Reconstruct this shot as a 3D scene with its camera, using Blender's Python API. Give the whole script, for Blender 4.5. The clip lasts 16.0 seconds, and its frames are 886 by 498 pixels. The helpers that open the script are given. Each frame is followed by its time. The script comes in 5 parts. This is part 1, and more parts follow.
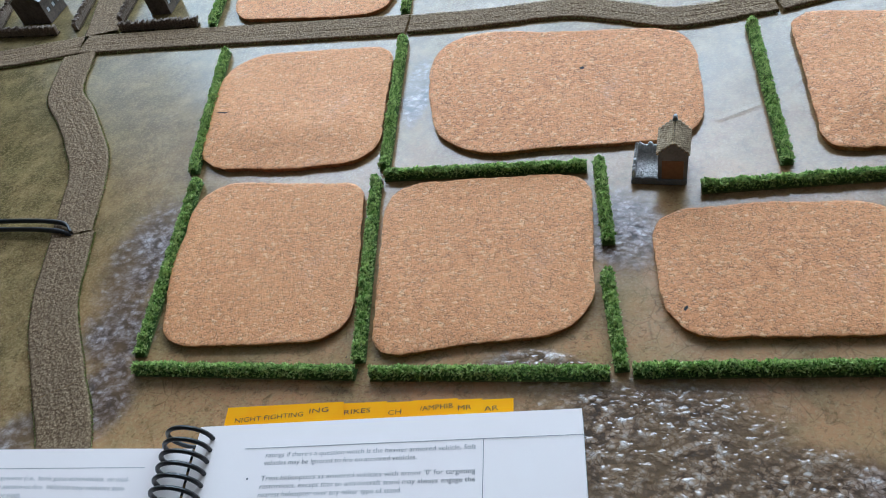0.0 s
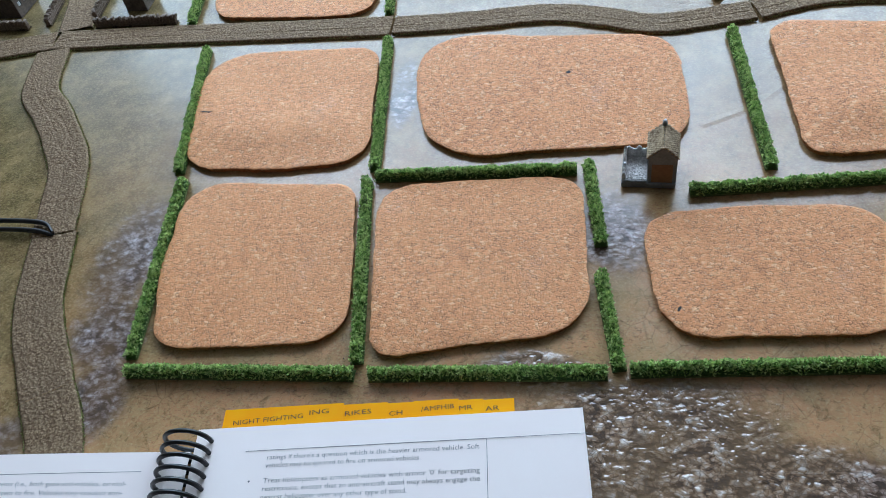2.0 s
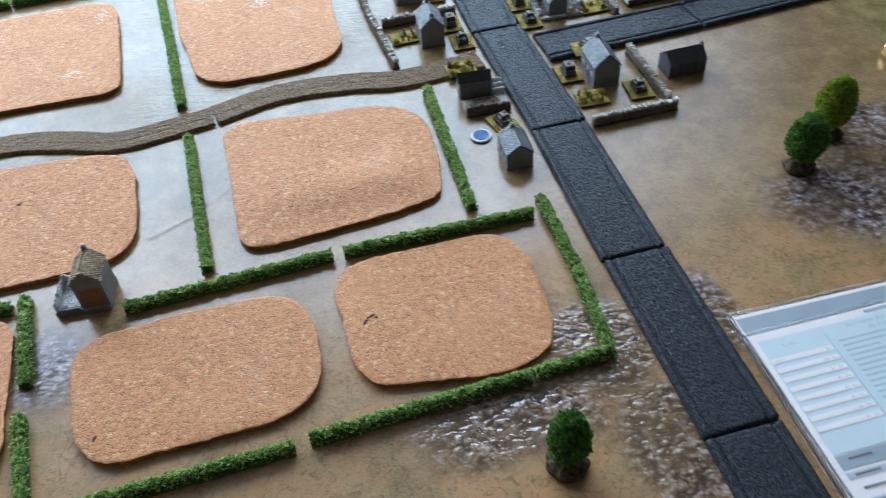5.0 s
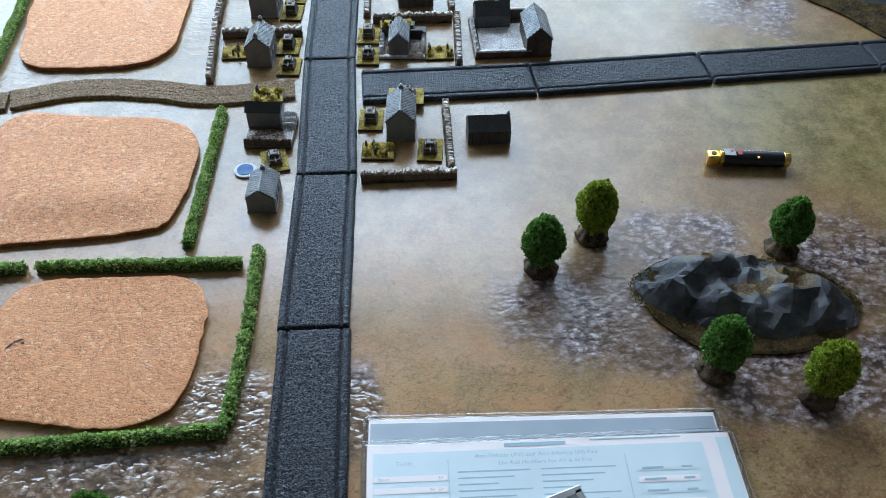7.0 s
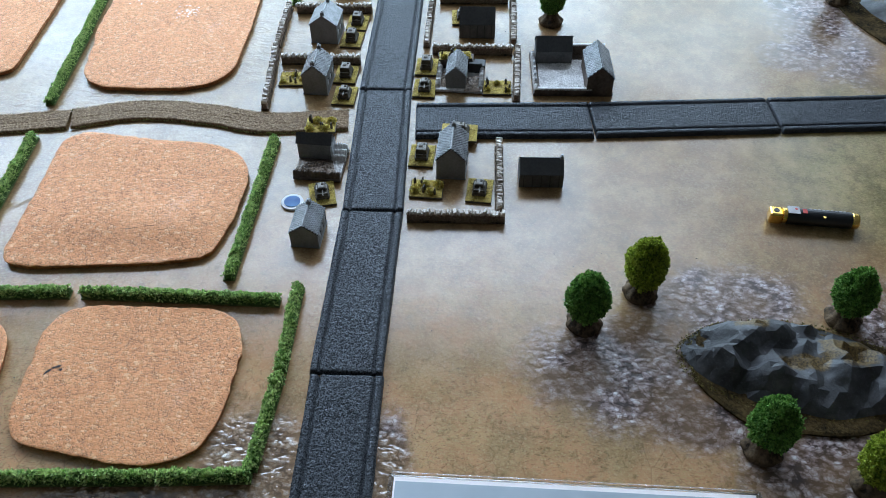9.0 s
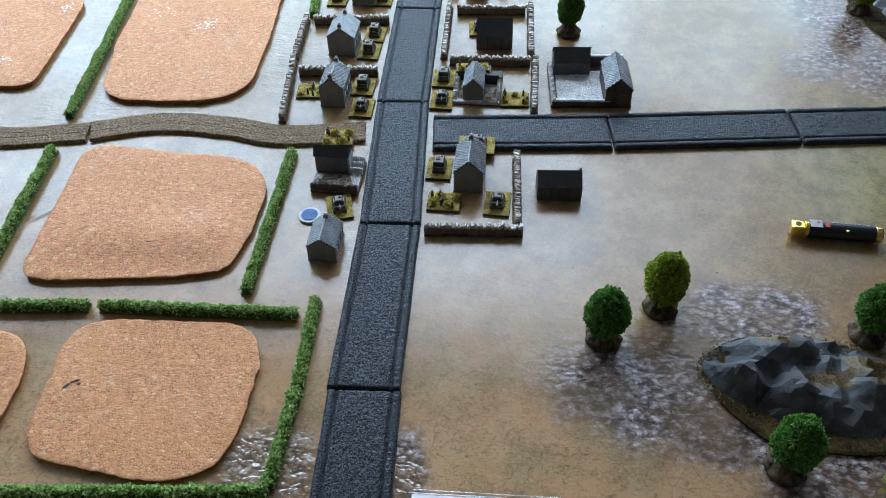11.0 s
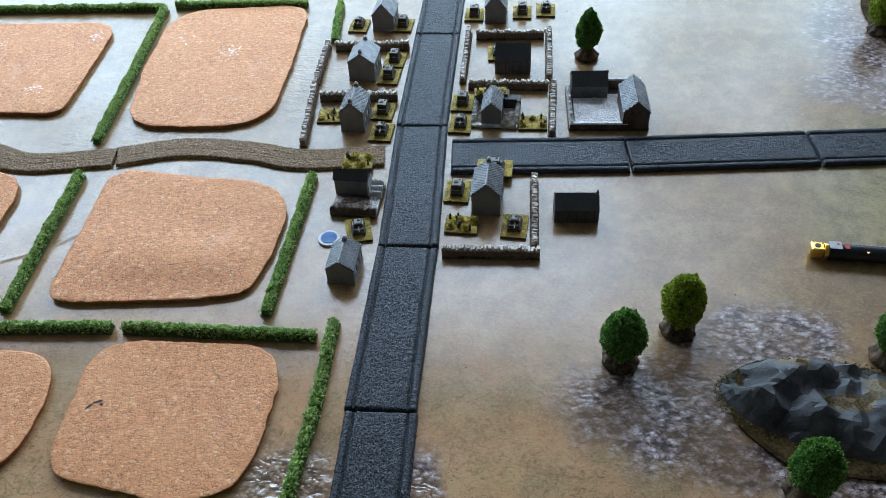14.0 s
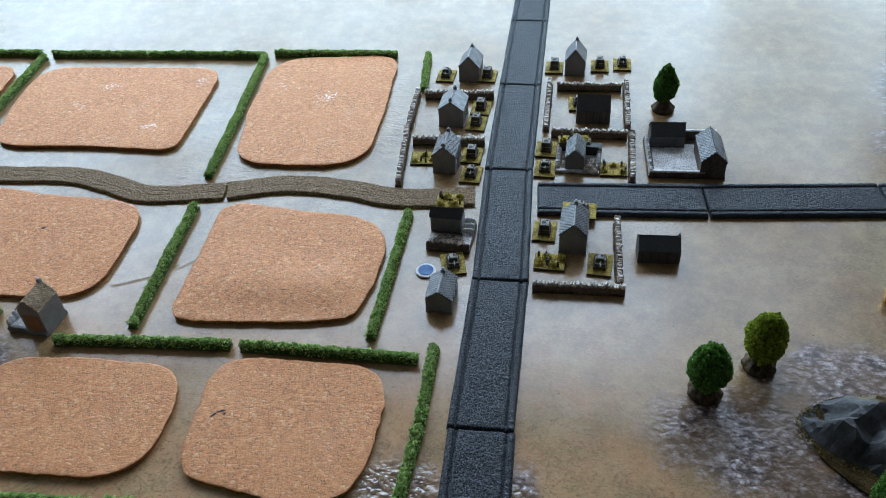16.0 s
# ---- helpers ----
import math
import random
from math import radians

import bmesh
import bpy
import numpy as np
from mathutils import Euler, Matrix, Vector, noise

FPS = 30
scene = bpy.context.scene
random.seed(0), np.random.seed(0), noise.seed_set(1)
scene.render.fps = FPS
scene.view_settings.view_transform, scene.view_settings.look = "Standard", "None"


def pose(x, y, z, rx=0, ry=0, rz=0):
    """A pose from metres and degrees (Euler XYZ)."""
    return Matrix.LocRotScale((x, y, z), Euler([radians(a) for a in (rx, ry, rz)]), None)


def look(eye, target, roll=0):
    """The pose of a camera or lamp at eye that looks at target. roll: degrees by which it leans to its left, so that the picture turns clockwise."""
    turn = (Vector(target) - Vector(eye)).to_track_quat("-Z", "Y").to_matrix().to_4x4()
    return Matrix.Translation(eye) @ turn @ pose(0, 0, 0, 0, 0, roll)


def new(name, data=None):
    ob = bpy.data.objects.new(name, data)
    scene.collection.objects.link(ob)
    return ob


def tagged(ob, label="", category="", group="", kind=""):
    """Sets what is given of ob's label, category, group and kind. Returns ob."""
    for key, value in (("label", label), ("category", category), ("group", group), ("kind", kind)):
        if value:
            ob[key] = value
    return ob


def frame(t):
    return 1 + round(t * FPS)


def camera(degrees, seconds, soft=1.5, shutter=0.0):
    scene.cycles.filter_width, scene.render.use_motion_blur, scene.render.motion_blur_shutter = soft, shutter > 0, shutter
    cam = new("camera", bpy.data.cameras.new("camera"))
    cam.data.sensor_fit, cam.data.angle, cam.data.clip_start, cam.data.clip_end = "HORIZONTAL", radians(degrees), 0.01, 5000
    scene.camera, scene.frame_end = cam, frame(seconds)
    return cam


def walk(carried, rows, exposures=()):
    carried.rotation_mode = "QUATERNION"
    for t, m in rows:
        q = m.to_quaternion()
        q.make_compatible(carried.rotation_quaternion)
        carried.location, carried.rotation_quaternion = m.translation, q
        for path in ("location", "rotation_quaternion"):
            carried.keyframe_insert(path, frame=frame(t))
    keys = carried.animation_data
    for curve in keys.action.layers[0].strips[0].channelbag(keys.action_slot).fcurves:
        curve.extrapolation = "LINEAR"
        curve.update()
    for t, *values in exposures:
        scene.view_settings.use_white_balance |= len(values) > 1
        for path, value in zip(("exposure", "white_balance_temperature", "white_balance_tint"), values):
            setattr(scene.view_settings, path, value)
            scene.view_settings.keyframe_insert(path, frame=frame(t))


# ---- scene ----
from mathutils import geometry

cam = camera(56.8, 16.0, soft=0.65, shutter=0.3)
PATH = [
    (0, (-0.355, -0.49, 0.408), (-0.825, 0.761, -1.08), -16.3),
    (0.5, (-0.373, -0.501, 0.41), (-0.813, 0.74, -1.095), -15.3),
    (1, (-0.385, -0.502, 0.415), (-0.796, 0.746, -1.093), -14.4),
    (1.5, (-0.38, -0.497, 0.417), (-0.767, 0.761, -1.089), -13.5),
    (2, (-0.381, -0.495, 0.416), (-0.739, 0.77, -1.091), -12.6),
    (2.5, (-0.38, -0.498, 0.418), (-0.713, 0.778, -1.086), -11.8),
    (3, (-0.37, -0.521, 0.429), (-0.646, 0.81, -1.038), -13.2),
    (3.5, (-0.328, -0.539, 0.433), (-0.3, 0.831, -1.024), -10.6),
    (4, (-0.233, -0.502, 0.421), (-0.103, 0.897, -1.003), -8.3),
    (4.5, (-0.175, -0.47, 0.416), (-0.014, 0.929, -1.004), -3.6),
    (5, (-0.173, -0.496, 0.407), (0.084, 0.881, -1.021), -4.5),
    (5.2, (-0.162, -0.502, 0.41), (0.171, 0.859, -1.018), -3.9),
    (7.3, (0.1, -0.469, 0.416), (0.138, 0.908, -1.033), 1.2),
    (7.5, (0.1, -0.465, 0.42), (0.128, 0.909, -1.034), 1.2),
    (8, (0.1, -0.452, 0.42), (0.077, 0.928, -1.028), 0.3),
    (8.5, (0.098, -0.45, 0.427), (0.044, 0.933, -1.017), 0.2),
    (9, (0.102, -0.445, 0.424), (0.018, 0.947, -1.009), -0.4),
    (9.2, (0.098, -0.447, 0.427), (0.027, 0.96, -0.994), -0.0),
    (11.3, (0.101, -0.437, 0.425), (-0.046, 0.96, -0.998), -2.2),
    (11.5, (0.103, -0.436, 0.422), (-0.058, 0.958, -1.004), -2.6),
    (12, (0.102, -0.436, 0.423), (-0.059, 0.957, -1.003), -2.5),
    (12.5, (0.104, -0.436, 0.424), (-0.073, 0.957, -1.0), -2.9),
    (13, (0.102, -0.441, 0.431), (-0.082, 0.964, -0.982), -3.0),
    (13.5, (0.105, -0.443, 0.438), (-0.085, 0.979, -0.956), -3.2),
    (14, (0.106, -0.442, 0.429), (-0.079, 0.992, -0.953), -3.2),
    (14.5, (0.103, -0.446, 0.435), (-0.093, 0.998, -0.934), -3.4),
    (15, (0.098, -0.464, 0.451), (-0.101, 1.021, -0.874), -2.6),
    (15.5, (0.081, -0.456, 0.439), (-0.184, 1.029, -0.874), -3.5),
    (16, (0.07, -0.487, 0.455), (-0.216, 1.011, -0.839), -3.7),
]
walk(cam, [(t, look(eye, target, roll)) for t, eye, target, roll in PATH],
     exposures=[(0, 0.37, 6450, 10), (2.5, 0.37, 6320, 10), (3.5, 0.40, 6270, 10), (5.2, 0.48, 6300, 10), (7.3, 0.60, 6340, 10), (9.2, 0.56, 6340, 10), (12.5, 0.43, 6320, 10), (14.5, 0.36, 6350, 10), (15.0, 0.29, 6380, 10), (16.0, 0.15, 6400, 10)])

# ---- world, light ----
world = bpy.data.worlds.new("sky")
world.use_nodes = True
scene.world = world
wn = world.node_tree.nodes
sky = wn.new("ShaderNodeTexSky")
sky.sky_type, sky.sun_disc, sky.sun_elevation, sky.sun_rotation = "NISHITA", False, radians(40), radians(150)
wn["Background"].inputs["Strength"].default_value = 0.08
world.node_tree.links.new(sky.outputs["Color"], wn["Background"].inputs["Color"])

WIN_X0, WIN_X1, WIN_Z0, WIN_Z1, WIN_Y = -1.85, 1.05, 0.06, 1.42, 1.0
# sky light in the window opening, whiter towards the horizon and bluer above
for x0, x1, z0, z1, radiance, tint in ((-1.45, 0.34, 0.11, 0.45, 5.2, (0.60, 0.82, 1.0)), (-1.45, 0.34, 0.45, 0.90, 5.7, (0.58, 0.79, 1.0)), (-1.45, 0.34, 0.90, 1.10, 8.2, (0.65, 0.80, 1.0)), (-1.45, 0.34, 1.10, 1.37, 6.4, (0.66, 0.80, 1.0)),
                                       (-1.80, -1.45, 0.11, 1.37, 1.8, (0.70, 0.84, 1.0)), (0.34, 0.70, 0.11, 0.56, 3.7, (0.62, 0.84, 1.0)), (0.34, 0.70, 0.56, 1.37, 3.1, (0.70, 0.84, 1.0)), (0.70, 0.85, 0.11, 0.80, 1.7, (0.70, 0.84, 1.0)), (0.85, 1.00, 0.11, 0.80, 0.4, (0.70, 0.84, 1.0)), (0.70, 1.00, 0.80, 1.37, 1.7, (0.70, 0.84, 1.0))):
    day = bpy.data.lights.new("window_daylight", "AREA")
    day.shape, day.size, day.size_y, day.color = "RECTANGLE", x1 - x0, z1 - z0, tint
    day.energy = radiance * math.pi * (x1 - x0) * (z1 - z0)
    new("window_daylight", day).matrix_world = look(((x0 + x1) / 2, WIN_Y + 0.03, (z0 + z1) / 2), ((x0 + x1) / 2, 0, (z0 + z1) / 2))

# ---- materials ----
V3 = lambda c: (*c, 1.0)


class Nodes:
    """A small builder for node materials."""

    def __init__(self, name):
        self.m = bpy.data.materials.new(name)
        self.m.use_nodes = True
        self.t = self.m.node_tree
        self.b = self.t.nodes["Principled BSDF"]
        self.co = self.t.nodes.new("ShaderNodeTexCoord").outputs["Object"]

    def link(self, a, b):
        self.t.links.new(a, b)

    def set(self, node, key, v):
        if hasattr(v, "links"):
            self.link(v, node.inputs[key])
        else:
            node.inputs[key].default_value = v

    def stretch(self, sx, sy, sz, rz=0.0):
        n = self.t.nodes.new("ShaderNodeMapping")
        self.link(self.co, n.inputs["Vector"])
        n.inputs["Scale"].default_value = (sx, sy, sz)
        n.inputs["Rotation"].default_value = (0, 0, rz)
        return n.outputs["Vector"]

    def warp(self, co, scale, amount):
        """Coordinates pushed about by a colour noise."""
        t = self.t.nodes.new("ShaderNodeTexNoise")
        self.link(co, t.inputs["Vector"])
        self.set(t, "Scale", scale), self.set(t, "Detail", 3.0)
        v = self.t.nodes.new("ShaderNodeVectorMath")
        v.operation = "MULTIPLY_ADD"
        self.link(t.outputs["Color"], v.inputs[0])
        v.inputs[1].default_value = (amount,) * 3
        self.link(co, v.inputs[2])
        return v.outputs[0]

    def grey(self, colour):
        n = self.t.nodes.new("ShaderNodeSeparateColor")
        self.link(colour, n.inputs["Color"])
        return n.outputs["Red"]

    def noise(self, scale, detail=4.0, rough=0.55, co=None, distort=0.0):
        n = self.t.nodes.new("ShaderNodeTexNoise")
        self.link(co or self.co, n.inputs["Vector"])
        self.set(n, "Scale", scale), self.set(n, "Detail", detail), self.set(n, "Roughness", rough), self.set(n, "Distortion", distort)
        return n.outputs["Fac"]

    def voronoi(self, scale, feature="F1", out="Distance", co=None, rand=1.0):
        n = self.t.nodes.new("ShaderNodeTexVoronoi")
        n.feature = feature
        self.link(co or self.co, n.inputs["Vector"])
        self.set(n, "Scale", scale), self.set(n, "Randomness", rand)
        return n.outputs[out]

    def ramp(self, fac, stops, smooth=False):
        n = self.t.nodes.new("ShaderNodeValToRGB")
        r = n.color_ramp
        r.interpolation = "EASE" if smooth else "LINEAR"
        while len(r.elements) < len(stops):
            r.elements.new(0.5)
        for e, (p, c) in zip(r.elements, stops):
            e.position, e.color = p, V3(c) if hasattr(c, "__len__") else (c, c, c, 1)
        self.link(fac, n.inputs["Fac"])
        return n.outputs["Color"]

    def mix(self, fac, a, b, how="MIX"):
        n = self.t.nodes.new("ShaderNodeMix")
        n.data_type, n.blend_type = "RGBA", how
        for key, v in ((0, fac), (6, a), (7, b)):
            if hasattr(v, "links"):
                self.link(v, n.inputs[key])
            else:
                n.inputs[key].default_value = V3(v) if hasattr(v, "__len__") else v
        return n.outputs[2]

    def calc(self, op, a, b=0.0, c=0.0):
        n = self.t.nodes.new("ShaderNodeMath")
        n.operation = op
        for key, v in ((0, a), (1, b), (2, c)):
            self.set(n, key, v)
        return n.outputs[0]

    def island(self):
        return self.t.nodes.new("ShaderNodeNewGeometry").outputs["Random Per Island"]

    def each(self):
        return self.t.nodes.new("ShaderNodeObjectInfo").outputs["Random"]

    def bump(self, height, strength=0.5, dist=0.0005, then=None):
        n = self.t.nodes.new("ShaderNodeBump")
        self.link(height, n.inputs["Height"])
        n.inputs["Strength"].default_value, n.inputs["Distance"].default_value = strength, dist
        if then:
            self.link(then, n.inputs["Normal"])
        self.link(n.outputs["Normal"], self.b.inputs["Normal"])
        return n.outputs["Normal"]

    def done(self, colour, rough=0.8, metal=0.0, spec=0.5):
        self.set(self.b, "Base Color", colour if hasattr(colour, "links") else V3(colour))
        self.set(self.b, "Roughness", rough), self.set(self.b, "Metallic", metal), self.set(self.b, "Specular IOR Level", spec)
        return self.m


def plain(name, a, b, scale, rough=0.7, bump=0.3, dist=0.0003, metal=0.0, spec=0.5):
    """Two colours mixed by coarse and fine noise, with relief."""
    n = Nodes(name)
    f = n.calc("MULTIPLY_ADD", n.noise(scale * 0.15, 3), 0.5, n.calc("MULTIPLY", n.noise(scale, 5), 0.5))
    n.bump(n.noise(scale, 6, 0.65), bump, dist)
    return n.done(n.mix(n.ramp(f, [(0.38, 0.0), (0.62, 1.0)]), a, b), rough, metal, spec)


def make_mat_print():
    """Printed vinyl battle mat: olive and tan earth with patches of grey stones."""
    n = Nodes("printed_vinyl_mat")
    sep = n.t.nodes.new("ShaderNodeSeparateXYZ")
    n.link(n.co, sep.inputs["Vector"])
    x, y = sep.outputs["X"], sep.outputs["Y"]
    wob = n.calc("MULTIPLY_ADD", n.noise(9, 5, 0.6), 0.5, -0.25)
    mask = None
    for cx, cy, rx, ry in ((-0.352, -0.288, 0.085, 0.052), (-0.418, -0.238, 0.040, 0.013), (-0.272, -0.303, 0.072, 0.030), (-0.090, -0.248, 0.078, 0.036), (-0.028, -0.215, 0.045, 0.055), (-0.012, -0.285, 0.038, 0.060),
                           (0.054, -0.205, 0.020, 0.045), (0.200, -0.135, 0.075, 0.054), (0.245, -0.170, 0.050, 0.026), (0.265, -0.072, 0.070, 0.042), (0.400, -0.105, 0.080, 0.065), (0.330, -0.198, 0.100, 0.038), (0.405, -0.185, 0.070, 0.050),
                           (0.430, 0.300, 0.055, 0.130), (0.400, 0.235, 0.050, 0.032), (-0.708, -0.150, 0.034, 0.070), (-0.700, -0.215, 0.034, 0.040), (-0.690, -0.265, 0.026, 0.036), (-0.738, -0.300, 0.020, 0.026),
                           (-0.530, 0.020, 0.014, 0.050), (-0.365, -0.135, 0.028, 0.042)):
        dx = n.calc("DIVIDE", n.calc("SUBTRACT", x, cx), rx)
        dy = n.calc("DIVIDE", n.calc("SUBTRACT", y, cy), ry)
        d = n.calc("SUBTRACT", 1.0, n.calc("SQRT", n.calc("ADD", n.calc("MULTIPLY", dx, dx), n.calc("MULTIPLY", dy, dy))))
        mask = d if mask is None else n.calc("MAXIMUM", mask, d)
    ragged = n.calc("MULTIPLY_ADD", n.noise(26, 6, 0.7, None, 0.6), 0.8, -0.36)
    mask = n.ramp(n.calc("ADD", n.calc("ADD", mask, n.calc("MULTIPLY", wob, 1.25)), ragged), [(-0.10, 0.0), (0.55, 1.0)], True)
    earth = n.mix(n.ramp(n.noise(6, 4, 0.6), [(0.35, 0), (0.65, 1)]), (0.585, 0.288, 0.135), (0.430, 0.226, 0.107))
    earth = n.mix(n.ramp(n.noise(20, 5, 0.65), [(0.46, 0), (0.60, 0.65)]), earth, (0.20, 0.140, 0.062))
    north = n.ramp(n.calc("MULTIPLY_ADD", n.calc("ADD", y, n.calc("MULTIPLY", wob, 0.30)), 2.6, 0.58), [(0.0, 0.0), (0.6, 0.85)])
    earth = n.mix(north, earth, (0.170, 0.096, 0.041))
    west = n.ramp(n.calc("MULTIPLY_ADD", n.calc("ADD", x, n.calc("MULTIPLY", wob, 0.35)), -2.6, -1.58), [(0.0, 0.0), (0.6, 0.8)])
    olive = n.mix(n.ramp(n.noise(24, 6, 0.68), [(0.42, 0.0), (0.60, 1.0)]), (0.058, 0.055, 0.018), (0.150, 0.122, 0.050))
    earth = n.mix(west, earth, olive)
    ex, ey = n.calc("DIVIDE", n.calc("SUBTRACT", x, 0.44), 0.16), n.calc("DIVIDE", n.calc("SUBTRACT", y, 0.08), 0.15)
    east = n.ramp(n.calc("ADD", n.calc("SQRT", n.calc("ADD", n.calc("MULTIPLY", ex, ex), n.calc("MULTIPLY", ey, ey))), n.calc("MULTIPLY", wob, 1.2)), [(0.45, 0.85), (1.05, 0.0)], True)
    earth = n.mix(east, earth, n.mix(n.ramp(n.noise(38, 6, 0.68), [(0.42, 0.0), (0.60, 1.0)]), (0.115, 0.098, 0.030), (0.27, 0.215, 0.085)))
    ex, ey = n.calc("DIVIDE", n.calc("SUBTRACT", x, 0.37), 0.16), n.calc("DIVIDE", n.calc("ADD", y, 0.275), 0.10)
    loam = n.ramp(n.calc("ADD", n.calc("SQRT", n.calc("ADD", n.calc("MULTIPLY", ex, ex), n.calc("MULTIPLY", ey, ey))), n.calc("MULTIPLY", wob, 1.2)), [(0.45, 0.75), (1.05, 0.0)], True)
    earth = n.mix(loam, earth, n.mix(n.ramp(n.noise(40, 6, 0.68), [(0.42, 0.0), (0.60, 1.0)]), (0.105, 0.052, 0.022), (0.30, 0.165, 0.07)))
    strand = n.noise(330, 4, 0.7, n.stretch(1.0, 2.4, 1.0, -0.6))
    mask = n.calc('MULTIPLY', mask, n.calc('SUBTRACT', 1.0, n.calc('MULTIPLY', west, 0.35)))
    calm = n.calc('SUBTRACT', 1.0, n.calc('MULTIPLY', north, 0.5))
    earth = n.mix(n.calc('MULTIPLY', calm, n.ramp(n.noise(45, 7, 0.72), [(0.44, 0), (0.66, 0.7)])), earth, (0.46, 0.30, 0.14))
    earth = n.mix(n.calc('MULTIPLY', calm, n.ramp(n.noise(150, 5, 0.7, None, 1.0), [(0.52, 0), (0.66, 0.6)])), earth, (0.10, 0.07, 0.03))
    earth = n.mix(n.calc('MULTIPLY', calm, n.ramp(n.noise(520, 4, 0.7), [(0.5, 0), (0.7, 0.6)])), earth, (0.52, 0.37, 0.20))
    veins = n.voronoi(85, 'DISTANCE_TO_EDGE', co=n.stretch(1, 1, 1, 0.4))
    earth = n.mix(n.calc('MULTIPLY', calm, n.calc('MULTIPLY', n.ramp(veins, [(0.0, 0.42), (0.04, 0.0)]), n.ramp(n.noise(30, 3), [(0.45, 0.0), (0.6, 1.0)]))), earth, (0.10, 0.06, 0.025))
    blades = n.calc('MULTIPLY', calm, n.calc('MAXIMUM', n.calc('MAXIMUM', west, east), n.ramp(n.noise(14, 4, 0.6), [(0.40, 0.15), (0.62, 0.75)])))
    earth = n.mix(n.calc('MULTIPLY', blades, n.ramp(strand, [(0.5, 0.0), (0.66, 0.8)])), earth, (0.36, 0.27, 0.11))
    earth = n.mix(n.calc('MULTIPLY', blades, n.ramp(strand, [(0.32, 0.8), (0.46, 0.0)])), earth, (0.05, 0.034, 0.012))
    # pebbles: rounded lumps with dark gaps, broken up by a finer grain
    stretched = n.warp(n.stretch(1.0, 1.45, 1.0, 0.30), 60, 0.010)
    lump = n.calc("SUBTRACT", 1.0, n.calc("MULTIPLY", n.voronoi(150, "SMOOTH_F1", co=stretched), 1.3))
    small = n.calc("SUBTRACT", 1.0, n.calc("MULTIPLY", n.voronoi(310, "SMOOTH_F1", co=stretched), 1.3))
    relief = n.calc("MULTIPLY_ADD", lump, 0.65, n.calc("MULTIPLY", small, 0.35))
    own = n.grey(n.voronoi(310, "F1", "Color", stretched))
    stones = n.calc("ADD", n.calc("MULTIPLY", relief, 0.50), n.calc("MULTIPLY_ADD", own, 0.18, n.calc("MULTIPLY", n.noise(190, 5, 0.66), 0.46)))
    crack = n.voronoi(210, "DISTANCE_TO_EDGE", co=stretched)
    stone = n.ramp(stones, [(0.44, (0.046, 0.034, 0.031)), (0.51, (0.168, 0.120, 0.116)), (0.60, (0.305, 0.234, 0.232)), (0.69, (0.485, 0.410, 0.412)), (0.79, (0.64, 0.60, 0.59))])
    warm = n.ramp(stones, [(0.44, (0.075, 0.040, 0.020)), (0.53, (0.235, 0.133, 0.070)), (0.61, (0.40, 0.265, 0.17)), (0.69, (0.53, 0.41, 0.32)), (0.78, (0.76, 0.67, 0.59))])
    near = None
    for cx, cy, rx, ry in ((-0.355, -0.283, 0.142, 0.088), (-0.05, -0.25, 0.13, 0.10), (0.052, -0.222, 0.022, 0.040)):
        dx = n.calc("DIVIDE", n.calc("SUBTRACT", x, cx), rx)
        dy = n.calc("DIVIDE", n.calc("SUBTRACT", y, cy), ry)
        d = n.calc("SUBTRACT", 1.0, n.calc("SQRT", n.calc("ADD", n.calc("MULTIPLY", dx, dx), n.calc("MULTIPLY", dy, dy))))
        near = d if near is None else n.calc("MAXIMUM", near, d)
    wet = n.ramp(n.calc("ADD", near, n.calc("MULTIPLY", wob, 0.6)), [(0.0, 0.12), (0.35, 0.95)])
    stone = n.mix(wet, stone, warm)
    soft = n.ramp(n.calc("MULTIPLY_ADD", lump, 0.40, n.calc("MULTIPLY", n.noise(95, 4, 0.6), 0.75)), [(0.44, (0.10, 0.082, 0.078)), (0.56, (0.26, 0.23, 0.235)), (0.70, (0.52, 0.48, 0.50))])
    stone = n.mix(n.calc("MULTIPLY", west, 0.9), stone, soft)
    stone = n.mix(n.ramp(crack, [(0.0, 0.6), (0.09, 0.0)]), stone, (0.05, 0.036, 0.029))
    stone = n.mix(n.ramp(n.noise(24, 3), [(0.42, 0), (0.6, 0.55)]), stone, (0.19, 0.11, 0.05))
    stone = n.mix(n.ramp(n.noise(48, 5, 0.65, n.stretch(1.0, 1.3, 1.0, 0.9)), [(0.52, 0), (0.64, 0.6)]), stone, (0.115, 0.068, 0.038))
    # creases in the vinyl
    crease = None
    for ax, ay, bx, by in ((-0.300, -0.030, -0.262, -0.012), (-0.262, -0.012, -0.238, 0.012), (-0.250, 0.088, -0.240, 0.125), (-0.215, -0.36, -0.205, -0.30)):
        lx, ly = bx - ax, by - ay
        ll = lx * lx + ly * ly
        tt = n.calc("DIVIDE", n.calc("ADD", n.calc("MULTIPLY", n.calc("SUBTRACT", x, ax), lx), n.calc("MULTIPLY", n.calc("SUBTRACT", y, ay), ly)), ll)
        tt = n.calc("MINIMUM", n.calc("MAXIMUM", tt, 0.0), 1.0)
        ex = n.calc("SUBTRACT", n.calc("SUBTRACT", x, ax), n.calc("MULTIPLY", tt, lx))
        ey = n.calc("SUBTRACT", n.calc("SUBTRACT", y, ay), n.calc("MULTIPLY", tt, ly))
        dd = n.calc("SQRT", n.calc("ADD", n.calc("MULTIPLY", ex, ex), n.calc("MULTIPLY", ey, ey)))
